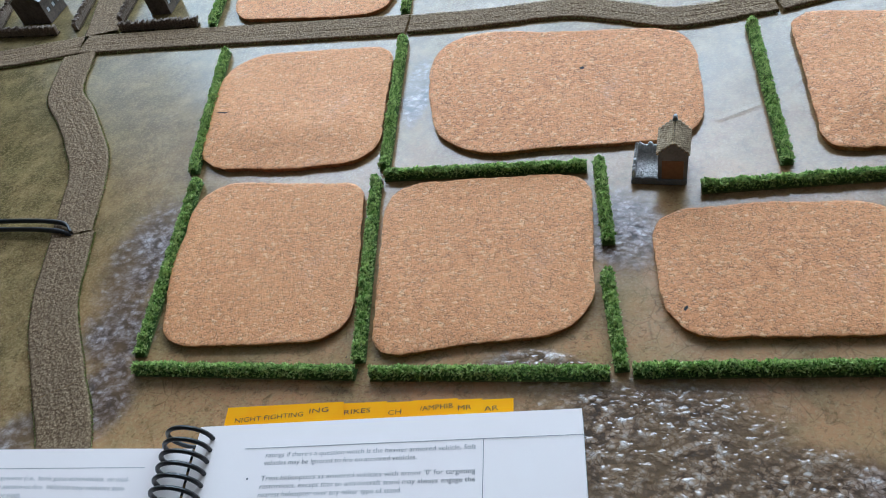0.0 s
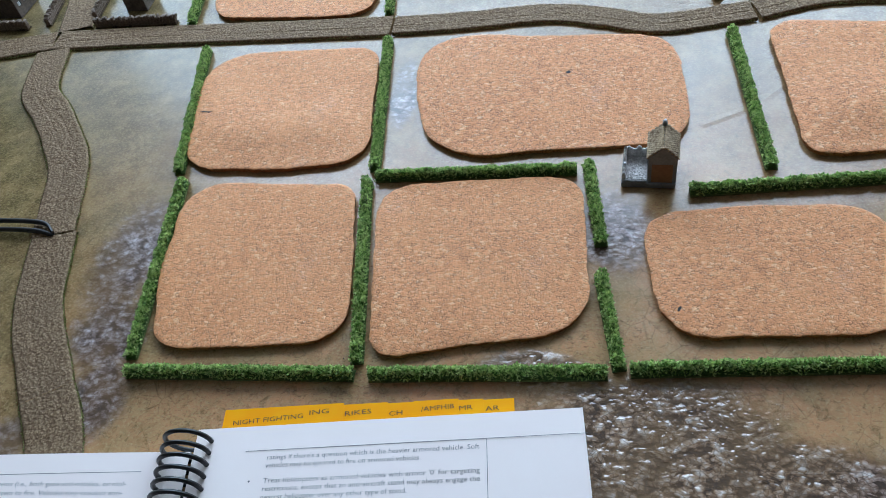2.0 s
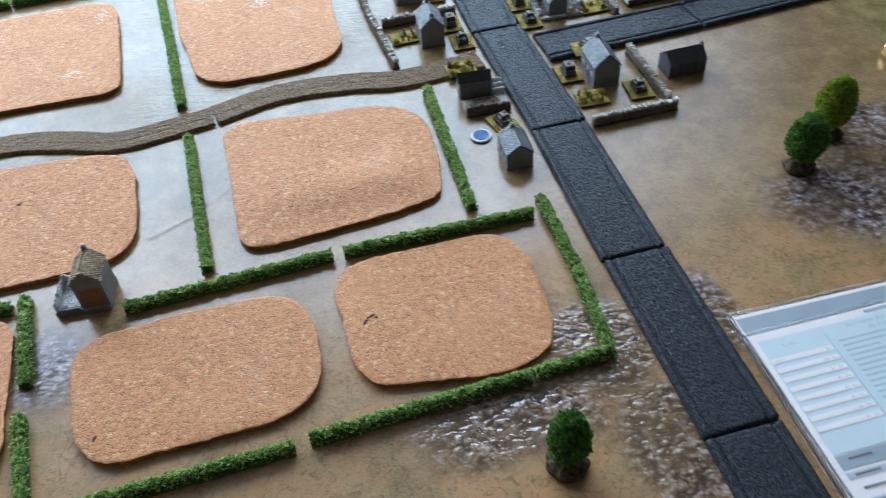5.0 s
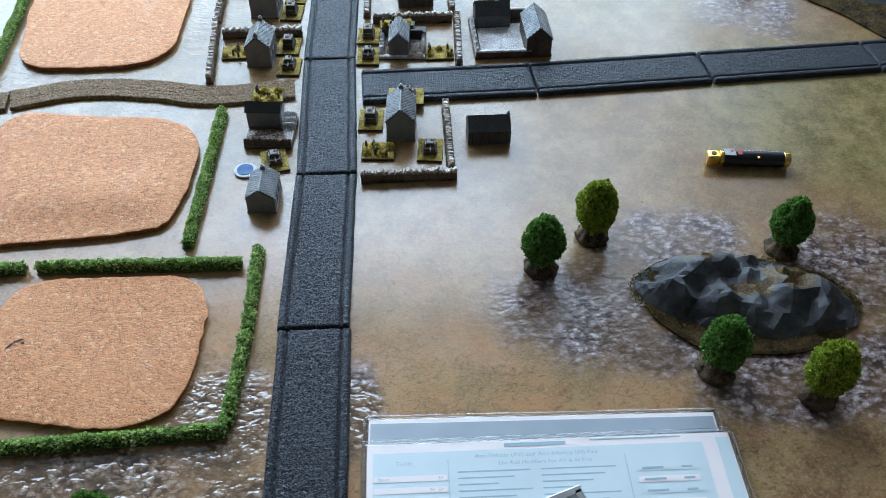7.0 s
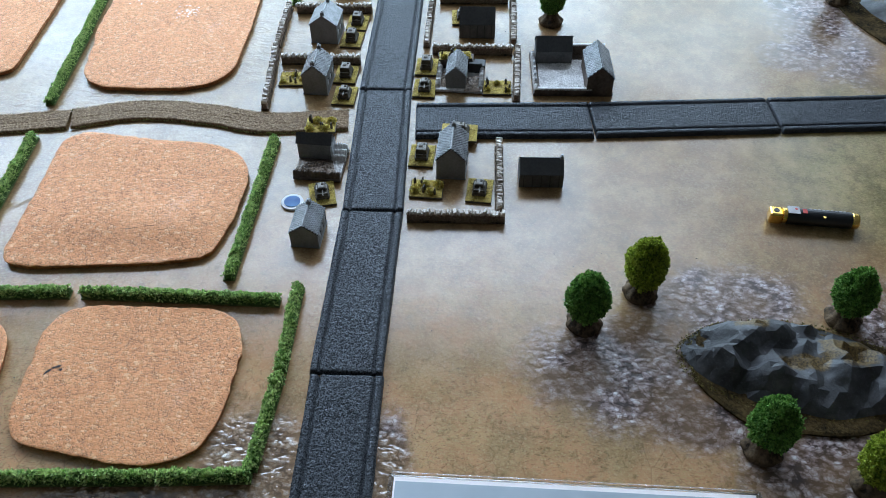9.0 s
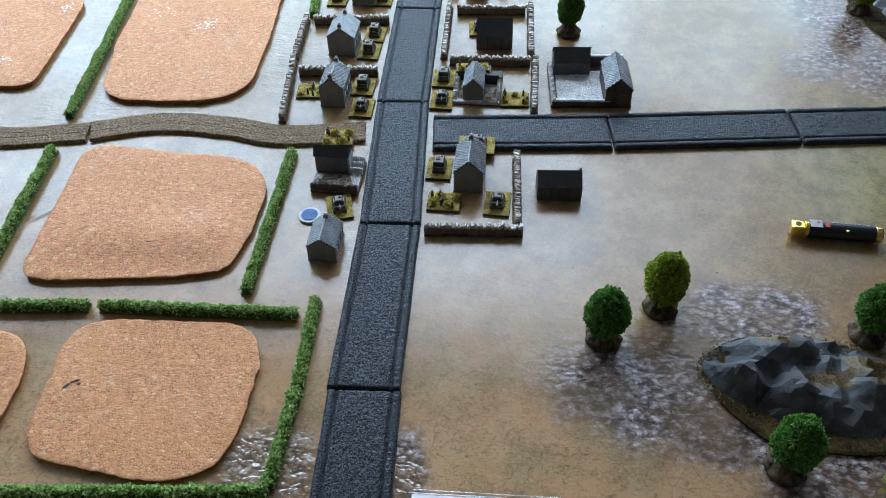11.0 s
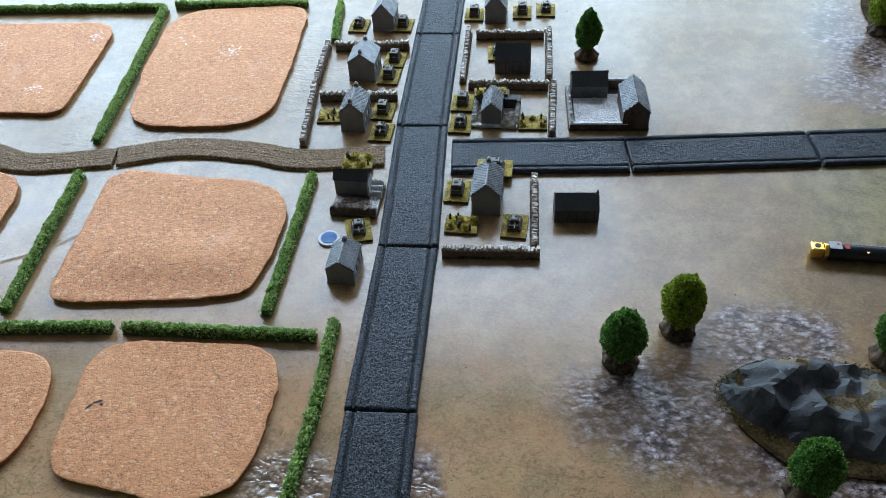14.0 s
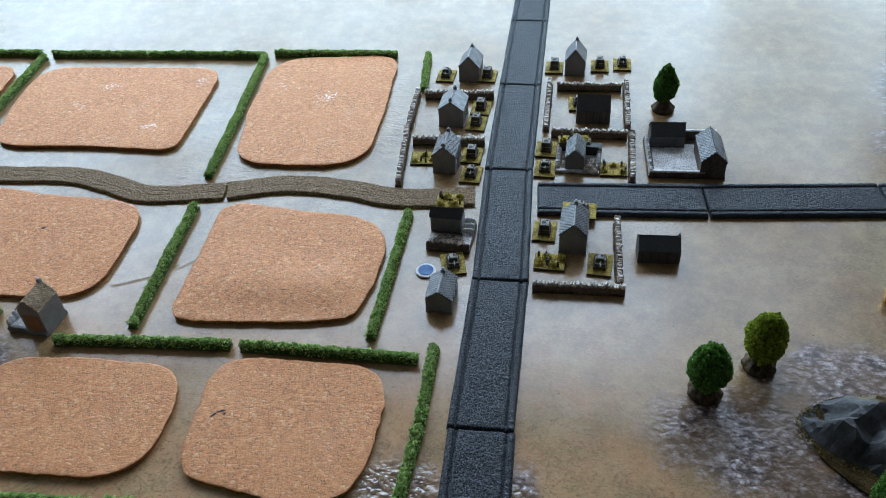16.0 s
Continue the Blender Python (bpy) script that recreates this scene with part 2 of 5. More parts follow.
        crease = dd if crease is None else n.calc("MINIMUM", crease, dd)
    ridge = n.ramp(crease, [(0.0, 1.0), (0.0007, 0.0)])
    height = n.calc("ADD", n.calc("MULTIPLY", n.calc("MULTIPLY", relief, mask), n.calc("MULTIPLY_ADD", wet, 0.95, 0.20)), n.calc("ADD", n.calc("MULTIPLY", n.noise(60, 4), 0.25), n.calc("MULTIPLY", n.noise(480, 3, 0.65), 0.09)))
    wx, wy = n.calc("DIVIDE", n.calc("ADD", x, 0.20), 0.26), n.calc("DIVIDE", n.calc("SUBTRACT", y, 0.20), 0.22)
    wrinkled = n.ramp(n.calc("SQRT", n.calc("ADD", n.calc("MULTIPLY", wx, wx), n.calc("MULTIPLY", wy, wy))), [(0.4, 1.0), (1.0, 0.0)], True)
    height = n.calc("ADD", height, n.calc("MULTIPLY", wrinkled, n.calc("MULTIPLY", n.noise(85, 3, 0.5, n.stretch(1.0, 2.0, 1.0, 0.5), 0.8), n.ramp(n.noise(11, 2), [(0.45, 0.2), (0.6, 1.3)]))))
    # slow waves where the vinyl does not lie flat
    height = n.calc("ADD", height, n.calc("MULTIPLY", n.noise(9, 3, 0.5, None, 0.4), 1.4))
    first = n.bump(height, 0.6, 0.0012)
    n.bump(ridge, 0.7, 0.0005, first)
    gloss = n.calc("MULTIPLY", wet, mask)
    rough = n.mix(gloss, n.ramp(n.noise(30, 3), [(0.3, 0.17), (0.7, 0.24)]), (0.10, 0.10, 0.10))
    dull = n.calc("MULTIPLY_ADD", west, -0.5, 1.0)
    shine = n.mix(gloss, n.calc("MULTIPLY", dull, n.ramp(n.noise(7.5, 4, 0.55), [(0.36, 0.32), (0.64, 0.64)])), (0.85, 0.85, 0.85))
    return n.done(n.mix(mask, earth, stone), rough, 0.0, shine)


def make_cork(name="cork", tone=1.0):
    """Pressed cork grains: tan flakes, paler chips and fine dark gaps."""
    n = Nodes(name)
    warp = n.warp(n.stretch(1.0, 1.5, 1.0, 0.35), 300, 0.0035)
    own = n.grey(n.voronoi(400, "F1", "Color", warp))
    c = n.ramp(own, [(0.0, (0.57, 0.214, 0.080)), (0.25, (0.68, 0.272, 0.109)), (0.75, (0.77, 0.323, 0.138)), (0.93, (0.80, 0.405, 0.195)), (1.0, (0.88, 0.54, 0.30))])
    c = n.mix(n.ramp(n.noise(210, 4, 0.7), [(0.48, 0), (0.66, 0.45)]), c, (0.57, 0.22, 0.084))
    # short dark gaps between the flakes
    gaps = n.calc("MULTIPLY", n.ramp(n.voronoi(400, "DISTANCE_TO_EDGE", co=warp), [(0.02, 1.0), (0.11, 0.0)]), n.ramp(n.noise(230, 4, 0.7), [(0.47, 0.0), (0.56, 0.9)]))
    c = n.mix(gaps, c, (0.13, 0.045, 0.018))
    c = n.mix(n.ramp(n.noise(620, 3, 0.7, n.stretch(1.0, 1.9, 1.0, 0.2)), [(0.577, 0), (0.642, 0.88)]), c, (0.17, 0.06, 0.024))
    c = n.mix(n.ramp(n.noise(560, 2, 0.6, n.stretch(1.7, 1.0, 1.0, 0.5)), [(0.61, 0), (0.70, 0.65)]), c, (0.84, 0.54, 0.33))
    c = n.mix(n.ramp(n.noise(18, 4), [(0.35, 0), (0.7, 0.35)]), c, (0.78, 0.345, 0.142))
    c = n.mix(n.ramp(n.each(), [(0, 0.0), (1, 0.2)]), c, (0.82, 0.395, 0.175))
    # below 1.0: browner cut cork with the shade of the tile sides mixed in
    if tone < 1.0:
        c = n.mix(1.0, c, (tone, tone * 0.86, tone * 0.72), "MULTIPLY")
    # shiny scuffs where the surface is rubbed flat
    scuff = n.calc("MULTIPLY", n.ramp(n.noise(38, 3), [(0.61, 0.0), (0.70, 1.0)]), n.ramp(n.noise(330, 3, 0.6, n.stretch(1, 2.2, 1)), [(0.5, 0.0), (0.6, 1.0)]))
    h = n.calc("ADD", n.calc("MULTIPLY", n.voronoi(400, co=warp), -0.25), n.noise(520, 4, 0.65))
    h = n.calc("SUBTRACT", h, n.calc("MULTIPLY", gaps, 0.4))
    n.bump(h, 0.5, 0.0009)
    return n.done(c, n.ramp(scuff, [(0.0, 0.62), (1.0, 0.30)]), 0, n.ramp(scuff, [(0.0, 0.22), (1.0, 0.6)]))


def make_foliage(name, dark, mid, light, glow=0.35):
    """Flocked foam: each clump its own green, with light passing through it."""
    n = Nodes(name)
    c = n.ramp(n.island(), [(0.0, dark), (0.45, mid), (1.0, light)])
    c = n.mix(n.ramp(n.noise(60, 3), [(0.35, 0), (0.7, 0.5)]), c, mid)
    c = n.mix(n.ramp(n.noise(330, 3, 0.6), [(0.46, 0.0), (0.60, 0.65)]), c, light)
    c = n.mix(n.ramp(n.noise(300, 3, 0.6, n.stretch(1.2, 1, 1, 0.7)), [(0.54, 0.0), (0.66, 0.75)]), c, dark)
    n.done(c, 0.75, 0, 0.2)
    thin = n.t.nodes.new("ShaderNodeBsdfTranslucent")
    n.link(c, thin.inputs["Color"])
    both = n.t.nodes.new("ShaderNodeMixShader")
    both.inputs[0].default_value = glow
    n.link(n.b.outputs[0], both.inputs[1])
    n.link(thin.outputs[0], both.inputs[2])
    n.link(both.outputs[0], n.t.nodes["Material Output"].inputs["Surface"])
    return n.m


def make_asphalt():
    n = Nodes("black_rubber_road")
    g = n.ramp(n.noise(900, 2, 0.55), [(0.43, 0.0), (0.55, 1.0)], True)
    c = n.mix(g, (0.004, 0.004, 0.005), (0.036, 0.039, 0.046))
    c = n.mix(n.ramp(n.noise(1050, 2), [(0.55, 0), (0.63, 0.7)]), c, (0.125, 0.132, 0.150))
    c = n.mix(n.ramp(n.noise(25, 3), [(0.4, 0), (0.7, 0.25)]), c, (0.032, 0.033, 0.036))
    n.bump(g, 0.9, 0.0011)
    n.b.inputs["Specular Tint"].default_value = (0.90, 0.94, 1.0, 1.0)
    return n.done(c, n.ramp(g, [(0.0, 0.78), (1.0, 0.38)]), 0, 0.40)


def make_dirt():
    n = Nodes("textured_dirt_track")
    co = n.warp(n.co, 200, 0.004)
    peb = n.calc("SUBTRACT", 1.0, n.calc("MULTIPLY", n.voronoi(560, "SMOOTH_F1", co=co), 1.4))
    g = n.calc("ADD", n.calc("MULTIPLY", peb, 0.50), n.calc("MULTIPLY", n.noise(800, 4, 0.65), 0.50))
    c = n.ramp(g, [(0.34, (0.135, 0.080, 0.041)), (0.52, (0.245, 0.158, 0.087)), (0.74, (0.39, 0.275, 0.165))])
    c = n.mix(n.ramp(n.noise(40, 3), [(0.4, 0), (0.65, 0.4)]), c, (0.20, 0.132, 0.076))
    n.bump(g, 0.9, 0.0013)
    return n.done(c, 0.8, 0, 0.25)


def make_stone_wall():
    n = Nodes("drybrushed_stone")
    c = n.ramp(n.noise(500, 5, 0.7), [(0.30, (0.07, 0.043, 0.028)), (0.50, (0.16, 0.105, 0.072)), (0.68, (0.34, 0.26, 0.20))])
    c = n.mix(n.ramp(n.island(), [(0, 0.0), (1, 0.4)]), c, (0.17, 0.115, 0.078))
    n.bump(n.noise(700, 4), 0.6, 0.0005)
    return n.done(c, 0.6, 0, 0.4)


def make_crumple(name, a, b, c3, patches):
    n = Nodes(name)
    sep = n.t.nodes.new("ShaderNodeSeparateXYZ")
    n.link(n.co, sep.inputs["Vector"])
    c = n.ramp(n.noise(70, 5, 0.6), [(0.35, a), (0.55, b), (0.75, c3)])
    c = n.mix(n.ramp(n.noise(700, 3, 0.7), [(0.55, 0), (0.75, 0.4)]), c, (0.16, 0.165, 0.18))
    wob = n.calc("MULTIPLY_ADD", n.noise(110, 4), 1.2, -0.6)
    for px, py, rx, ry in patches:
        dx = n.calc("DIVIDE", n.calc("SUBTRACT", sep.outputs["X"], px), rx)
        dy = n.calc("DIVIDE", n.calc("SUBTRACT", sep.outputs["Y"], py), ry)
        d = n.calc("ADD", n.calc("SQRT", n.calc("ADD", n.calc("MULTIPLY", dx, dx), n.calc("MULTIPLY", dy, dy))), wob)
        flock = n.ramp(n.noise(800, 3), [(0.35, (0.035, 0.021, 0.009)), (0.65, (0.18, 0.115, 0.04))])
        c = n.mix(n.ramp(d, [(0.75, 1.0), (1.0, 0.0)]), c, flock)
    n.bump(n.noise(260, 5), 0.5, 0.0010)
    return n.done(c, 0.50, 0, 0.26)


def make_wood(name, a, b):
    n = Nodes(name)
    g = n.noise(14, 5, 0.6, n.stretch(1, 12, 12))
    n.bump(g, 0.15, 0.0006)
    return n.done(n.mix(n.ramp(g, [(0.35, 0), (0.65, 1)]), a, b), 0.45)


M = {
    "mat": make_mat_print(), "cork": make_cork(), "cork_cut_shaded": make_cork("shaded_cut_cork_edge", 0.6), "asphalt": make_asphalt(), "dirt": make_dirt(), "stone": make_stone_wall(),
    # beige coping, paled further: window light on the wall tops is painted in
    "coping": plain("pale_lit_coping_stone", (0.26, 0.205, 0.16), (0.72, 0.645, 0.565), 330, 0.6, 0.9, 0.0006),
    "hedge": make_foliage("hedge_green", (0.05, 0.13, 0.035), (0.25, 0.43, 0.10), (0.78, 0.88, 0.38)),
    # darker green inside the hedge: shade between the leaves put into the colour
    "hedge_shade_core": make_foliage("hedge_shade_core_green", (0.03, 0.07, 0.018), (0.05, 0.11, 0.025), (0.09, 0.17, 0.04)),
    "tree_dark": make_foliage("tree_dark_green", (0.02, 0.055, 0.010), (0.08, 0.20, 0.035), (0.24, 0.42, 0.09)),
    "tree_light": make_foliage("tree_light_green", (0.035, 0.065, 0.006), (0.195, 0.265, 0.021), (0.56, 0.62, 0.085)),
    "edge_grass": plain("edge_grass", (0.16, 0.18, 0.05), (0.46, 0.46, 0.19), 900, 0.9, 0.5, 0.0005),
    "flock": plain("green_flock", (0.05, 0.085, 0.015), (0.14, 0.16, 0.04), 900, 0.9, 0.8, 0.0005),
    "yellow": plain("yellow_flock", (0.14, 0.085, 0.016), (0.56, 0.42, 0.095), 620, 0.9, 0.9, 0.0008),
    "tuft": make_foliage("yellow_clump", (0.24, 0.17, 0.02), (0.56, 0.44, 0.085), (0.82, 0.72, 0.26), 0.3),
    "tuft_dark": make_foliage("olive_scatter", (0.03, 0.022, 0.008), (0.13, 0.10, 0.03), (0.36, 0.29, 0.10), 0.2),
    "wall": plain("grey_resin", (0.14, 0.13, 0.125), (0.21, 0.20, 0.195), 600, 0.6, 0.35, 0.0003),
    "roof": plain("slate_drybrush", (0.07, 0.07, 0.073), (0.28, 0.28, 0.29), 900, 0.34, 0.5, 0.0003),
    "barn": plain("dark_roof_felt", (0.018, 0.017, 0.016), (0.040, 0.038, 0.036), 500, 0.65, 0.3, 0.0003),
    "barn_wall": plain("weathered_boards", (0.055, 0.052, 0.050), (0.105, 0.10, 0.096), 420, 0.6, 0.5, 0.0004),
    "scuff": plain("rubbed_cork", (0.80, 0.62, 0.48), (0.90, 0.76, 0.66), 500, 0.40, 0.3, 0.0002),
    "thatch": plain("brown_tiles", (0.15, 0.085, 0.038), (0.62, 0.47, 0.30), 430, 0.8, 0.9, 0.0006),
    "dark_gap": plain("dark_joint_wash", (0.018, 0.016, 0.015), (0.035, 0.032, 0.03), 500, 0.8, 0.2, 0.0002),
    "rubble": plain("drybrushed_rubble", (0.035, 0.02, 0.012), (0.36, 0.27, 0.20), 480, 0.55, 1.0, 0.0007),
    # brown stone whose tone also stands in for warm mat bounce on shaded fronts
    "shaded_brown_stone": plain("shaded_brown_stone_wash", (0.05, 0.032, 0.022), (0.14, 0.10, 0.075), 420, 0.65, 0.6, 0.0004),
    "drybrush": plain("pale_drybrush_paint", (0.15, 0.135, 0.115), (0.40, 0.37, 0.33), 700, 0.7, 0.5, 0.0002),
    "brown_wall": plain("brown_painted_wall", (0.20, 0.085, 0.034), (0.29, 0.13, 0.055), 300, 0.6, 0.3, 0.0003),
    "white": plain("white_paint", (0.55, 0.55, 0.55), (0.72, 0.72, 0.72), 300, 0.6, 0.2, 0.0002),
    "cobble": plain("grey_cobbles", (0.38, 0.355, 0.34), (0.80, 0.77, 0.75), 520, 0.5, 0.5, 0.0005),
    "pale_edge": plain("pale_drybrushed_edge", (0.30, 0.30, 0.31), (0.60, 0.60, 0.62), 500, 0.55, 0.4, 0.0003),
    "armour": plain("olive_drab_model_paint", (0.020, 0.014, 0.008), (0.10, 0.078, 0.05), 900, 0.75, 0.5, 0.0002),
    "peg": plain("dark_brown_paint", (0.03, 0.022, 0.013), (0.08, 0.06, 0.035), 900, 0.6, 0.5, 0.0002),
    "bark": plain("dark_bark", (0.014, 0.009, 0.005), (0.15, 0.10, 0.058), 520, 0.75, 0.9, 0.0008, 0.0, 0.12),
    "rock": make_crumple("crumpled_black_sheet", (0.034, 0.033, 0.034), (0.066, 0.065, 0.067), (0.118, 0.116, 0.117), ((-0.030, 0.020, 0.011, 0.008), (0.030, 0.008, 0.021, 0.014), (0.000, -0.004, 0.018, 0.006))),
    "grey_rock": make_crumple("grey_painted_foam", (0.06, 0.062, 0.065), (0.11, 0.115, 0.12), (0.2, 0.2, 0.21), ((-0.06, -0.02, 0.02, 0.05),)),
    "gravel": plain("brown_gravel_flock", (0.012, 0.009, 0.005), (0.105, 0.068, 0.027), 500, 1.0, 1.0, 0.0007, 0.0, 0.1),
    "strap": plain("black_rubber", (0.012, 0.012, 0.013), (0.03, 0.03, 0.032), 400, 0.5, 0.3, 0.0002),
    "paper": plain("white_paper", (0.95, 0.83, 0.79), (0.97, 0.86, 0.82), 30, 0.75, 0.05, 0.0002),
    "page_edge": plain("page_edges", (0.55, 0.55, 0.56), (0.75, 0.75, 0.76), 900, 0.8, 0.2, 0.0002),
    "ink": plain("grey_ink", (0.15, 0.14, 0.14), (0.20, 0.19, 0.19), 900, 0.7, 0.0),
    "pen_ink": plain("ballpoint_ink", (0.035, 0.02, 0.012), (0.06, 0.035, 0.02), 900, 0.6, 0.0),
    "tab": plain("orange_tab", (1.0, 0.37, 0.004), (1.0, 0.45, 0.006), 60, 0.8, 0.05, 0.0002, 0.0, 0.1),
    "coil": plain("black_plastic", (0.008, 0.008, 0.009), (0.016, 0.016, 0.017), 200, 0.3, 0.05, 0.0001),
    "card_blue": plain("pale_blue_print", (0.65, 0.735, 0.735), (0.70, 0.775, 0.775), 40, 0.5, 0.03, 0.0001),
    "card_grey": plain("blue_grey_print", (0.34, 0.38, 0.41), (0.40, 0.44, 0.47), 40, 0.4, 0.03, 0.0001),
    "card_stripe": plain("pale_grey_stripe", (0.52, 0.52, 0.55), (0.58, 0.58, 0.61), 40, 0.5, 0.03, 0.0001),
    "card_ink": plain("faded_print", (0.34, 0.46, 0.49), (0.40, 0.52, 0.55), 200, 0.6, 0.0),
    "gold": plain("polished_brass", (0.80, 0.50, 0.12), (0.86, 0.58, 0.18), 200, 0.22, 0.05, 0.0001, 1.0),
    "chrome": plain("chrome", (0.62, 0.62, 0.62), (0.7, 0.7, 0.7), 200, 0.15, 0.03, 0.0001, 1.0),
    "pen_black": plain("black_lacquer", (0.006, 0.006, 0.007), (0.011, 0.011, 0.012), 200, 0.3, 0.04, 0.0001),
    "label": plain("silver_label", (0.36, 0.34, 0.34), (0.46, 0.44, 0.44), 300, 0.4, 0.05, 0.0001),
    "red": plain("red_print", (0.45, 0.03, 0.02), (0.55, 0.05, 0.03), 300, 0.5, 0.0),
    "blue": plain("blue_print", (0.030, 0.085, 0.24), (0.10, 0.22, 0.42), 130, 0.6, 0.05, 0.0001, 0.0, 0.25),
    "ceiling_paint": plain("ceiling_paint", (0.27, 0.26, 0.25), (0.31, 0.30, 0.285), 6, 0.9, 0.1, 0.001),
    "plaster": plain("room_plaster", (0.20, 0.175, 0.155), (0.24, 0.21, 0.185), 6, 0.9, 0.1, 0.001),
    "table": make_wood("table_wood", (0.16, 0.08, 0.035), (0.26, 0.14, 0.06)),
    "floor": make_wood("floor_boards", (0.14, 0.08, 0.04), (0.24, 0.15, 0.08)),
}


def make_film():
    n = Nodes("clear_film")
    n.b.inputs["Transmission Weight"].default_value = 1.0
    n.b.inputs["IOR"].default_value = 1.45
    return n.done((0.97, 0.98, 0.98), 0.12)


M["film"] = make_film()


# ---- building helpers ----
def thing(name, label, category, group="", m=None, kind=""):
    ob = new(name)
    ob.empty_display_size = 0.01
    if m is not None:
        ob.matrix_world = m
    return tagged(ob, label, category, group, kind)


def part(name, bm, material, parent, label="", m=None, smooth=False):
    me = bpy.data.meshes.new(name)
    if isinstance(bm, bmesh.types.BMesh):
        bm.to_mesh(me)
        bm.free()
    else:
        me.from_pydata(*bm)
    me.materials.append(M[material])
    if smooth:
        me.polygons.foreach_set("use_smooth", [True] * len(me.polygons))
    me.update()
    ob = new(name, me)
    ob.parent = parent
    if m is not None:
        ob.matrix_local = m
    return tagged(ob, label)


def box(size, at=(0, 0, 0), bevel=0.0, bm=None, turn=None, taper=1.0):
    """A box on its base, bevelled; taper narrows the top."""
    bm = bm or bmesh.new()
    vs = bmesh.ops.create_cube(bm, size=1.0)["verts"]
    for v in vs:
        s = taper if v.co.z > 0 else 1.0
        v.co = Vector((v.co.x * size[0] * s, v.co.y * size[1] * s, (v.co.z + 0.5) * size[2]))
    if bevel:
        es = list({e for v in vs for e in v.link_edges})
        vs = list({v for f in bmesh.ops.bevel(bm, geom=es, offset=bevel, segments=2, profile=0.5, affect="EDGES")["faces"] for v in f.verts} | {v for v in vs if v.is_valid})
    if turn is not None:
        bmesh.ops.rotate(bm, verts=vs, cent=(0, 0, 0), matrix=turn)
    bmesh.ops.translate(bm, verts=vs, vec=at)
    return bm


def tube(r, length, at=(0, 0, 0), axis="Z", r2=None, seg=16, bm=None, bevel=0.0):
    bm = bm or bmesh.new()
    vs = bmesh.ops.create_cone(bm, cap_ends=True, segments=seg, radius1=r, radius2=r if r2 is None else r2, depth=length)["verts"]
    if bevel:
        es = [e for e in {e for v in vs for e in v.link_edges} if abs(e.verts[0].co.z - e.verts[1].co.z) < 1e-7]
        vs = list({v for f in bmesh.ops.bevel(bm, geom=es, offset=bevel, segments=2, profile=0.5, affect="EDGES")["faces"] for v in f.verts} | {v for v in vs if v.is_valid})
    if axis != "Z":
        bmesh.ops.rotate(bm, verts=vs, cent=(0, 0, 0), matrix=Matrix.Rotation(radians(90), 3, "Y" if axis == "X" else "X"))
    bmesh.ops.translate(bm, verts=vs, vec=at)
    return bm


def ribbon(points, steps):
    """Points along a smooth curve through the given ones, with their directions."""
    p = [Vector(q) for q in points]
    p = [2 * p[0] - p[1], *p, 2 * p[-1] - p[-2]]
    out = []
    for i in range(1, len(p) - 2):
        for k in range(steps):
            s = k / steps
            a, b, c, d = p[i - 1], p[i], p[i + 1], p[i + 2]
            out.append(0.5 * (2 * b + (c - a) * s + (2 * a - 5 * b + 4 * c - d) * s * s + (3 * b - a - 3 * c + d) * s ** 3))
    out.append(p[-2])
    return out


def sheet(rows):
    """Vertices and faces of a grid of rows of points."""
    n = len(rows[0])
    return [v for r in rows for v in r], [], [(i * n + j, i * n + j + 1, (i + 1) * n + j + 1, (i + 1) * n + j) for i in range(len(rows) - 1) for j in range(n - 1)]


def nz(x, y, z=0.0, f=1.0):
    return noise.noise(Vector((x * f, y * f, z * f)))


# ---- room, table and mat ----
def slab(name, x0, x1, y0, y1, z0, z1, material, label, category):
    ob = part(name, box((x1 - x0, y1 - y0, z1 - z0), ((x0 + x1) / 2, (y0 + y1) / 2, z0)), material, None)
    return tagged(ob, label, category, "", "structure")


RX0, RX1, RY0, RY1, RZ0, RZ1 = -2.6, 2.2, -2.4, WIN_Y, -0.75, 1.7
slab("floor", RX0, RX1, RY0, RY1, RZ0 - 0.1, RZ0, "floor", "brown wooden floor of the room", "floor")
slab("ceiling", RX0, RX1, RY0, RY1, RZ1, RZ1 + 0.1, "ceiling_paint", "plain pale plaster ceiling of the room", "ceiling")
slab("wall_west", RX0 - 0.1, RX0, RY0, RY1, RZ0, RZ1, "plaster", "plain pale plaster side wall", "wall")
slab("wall_east", RX1, RX1 + 0.1, RY0, RY1, RZ0, RZ1, "plaster", "plain pale plaster side wall", "wall")
slab("wall_south", RX0, RX1, RY0 - 0.1, RY0, RZ0, RZ1, "plaster", "plain pale plaster back wall", "wall")
wall_n = new("wall_north")
tagged(wall_n, "plain pale plaster wall with a wide window opening", "wall", "", "structure")
for x0, x1, z0, z1 in ((RX0, WIN_X0, RZ0, RZ1), (WIN_X1, RX1, RZ0, RZ1), (WIN_X0, WIN_X1, RZ0, WIN_Z0), (WIN_X0, WIN_X1, WIN_Z1, RZ1)):
    part("wall_panel", box((x1 - x0, 0.2, z1 - z0), ((x0 + x1) / 2, WIN_Y + 0.1, z0)), "plaster", wall_n)
window = new("window_1")
tagged(window, "wide white-framed window lighting the table", "window", "", "structure")
wf = box((WIN_X1 - WIN_X0, 0.06, 0.05), ((WIN_X0 + WIN_X1) / 2, WIN_Y + 0.1, WIN_Z0))
box((WIN_X1 - WIN_X0, 0.06, 0.05), ((WIN_X0 + WIN_X1) / 2, WIN_Y + 0.1, WIN_Z1 - 0.05), bm=wf)
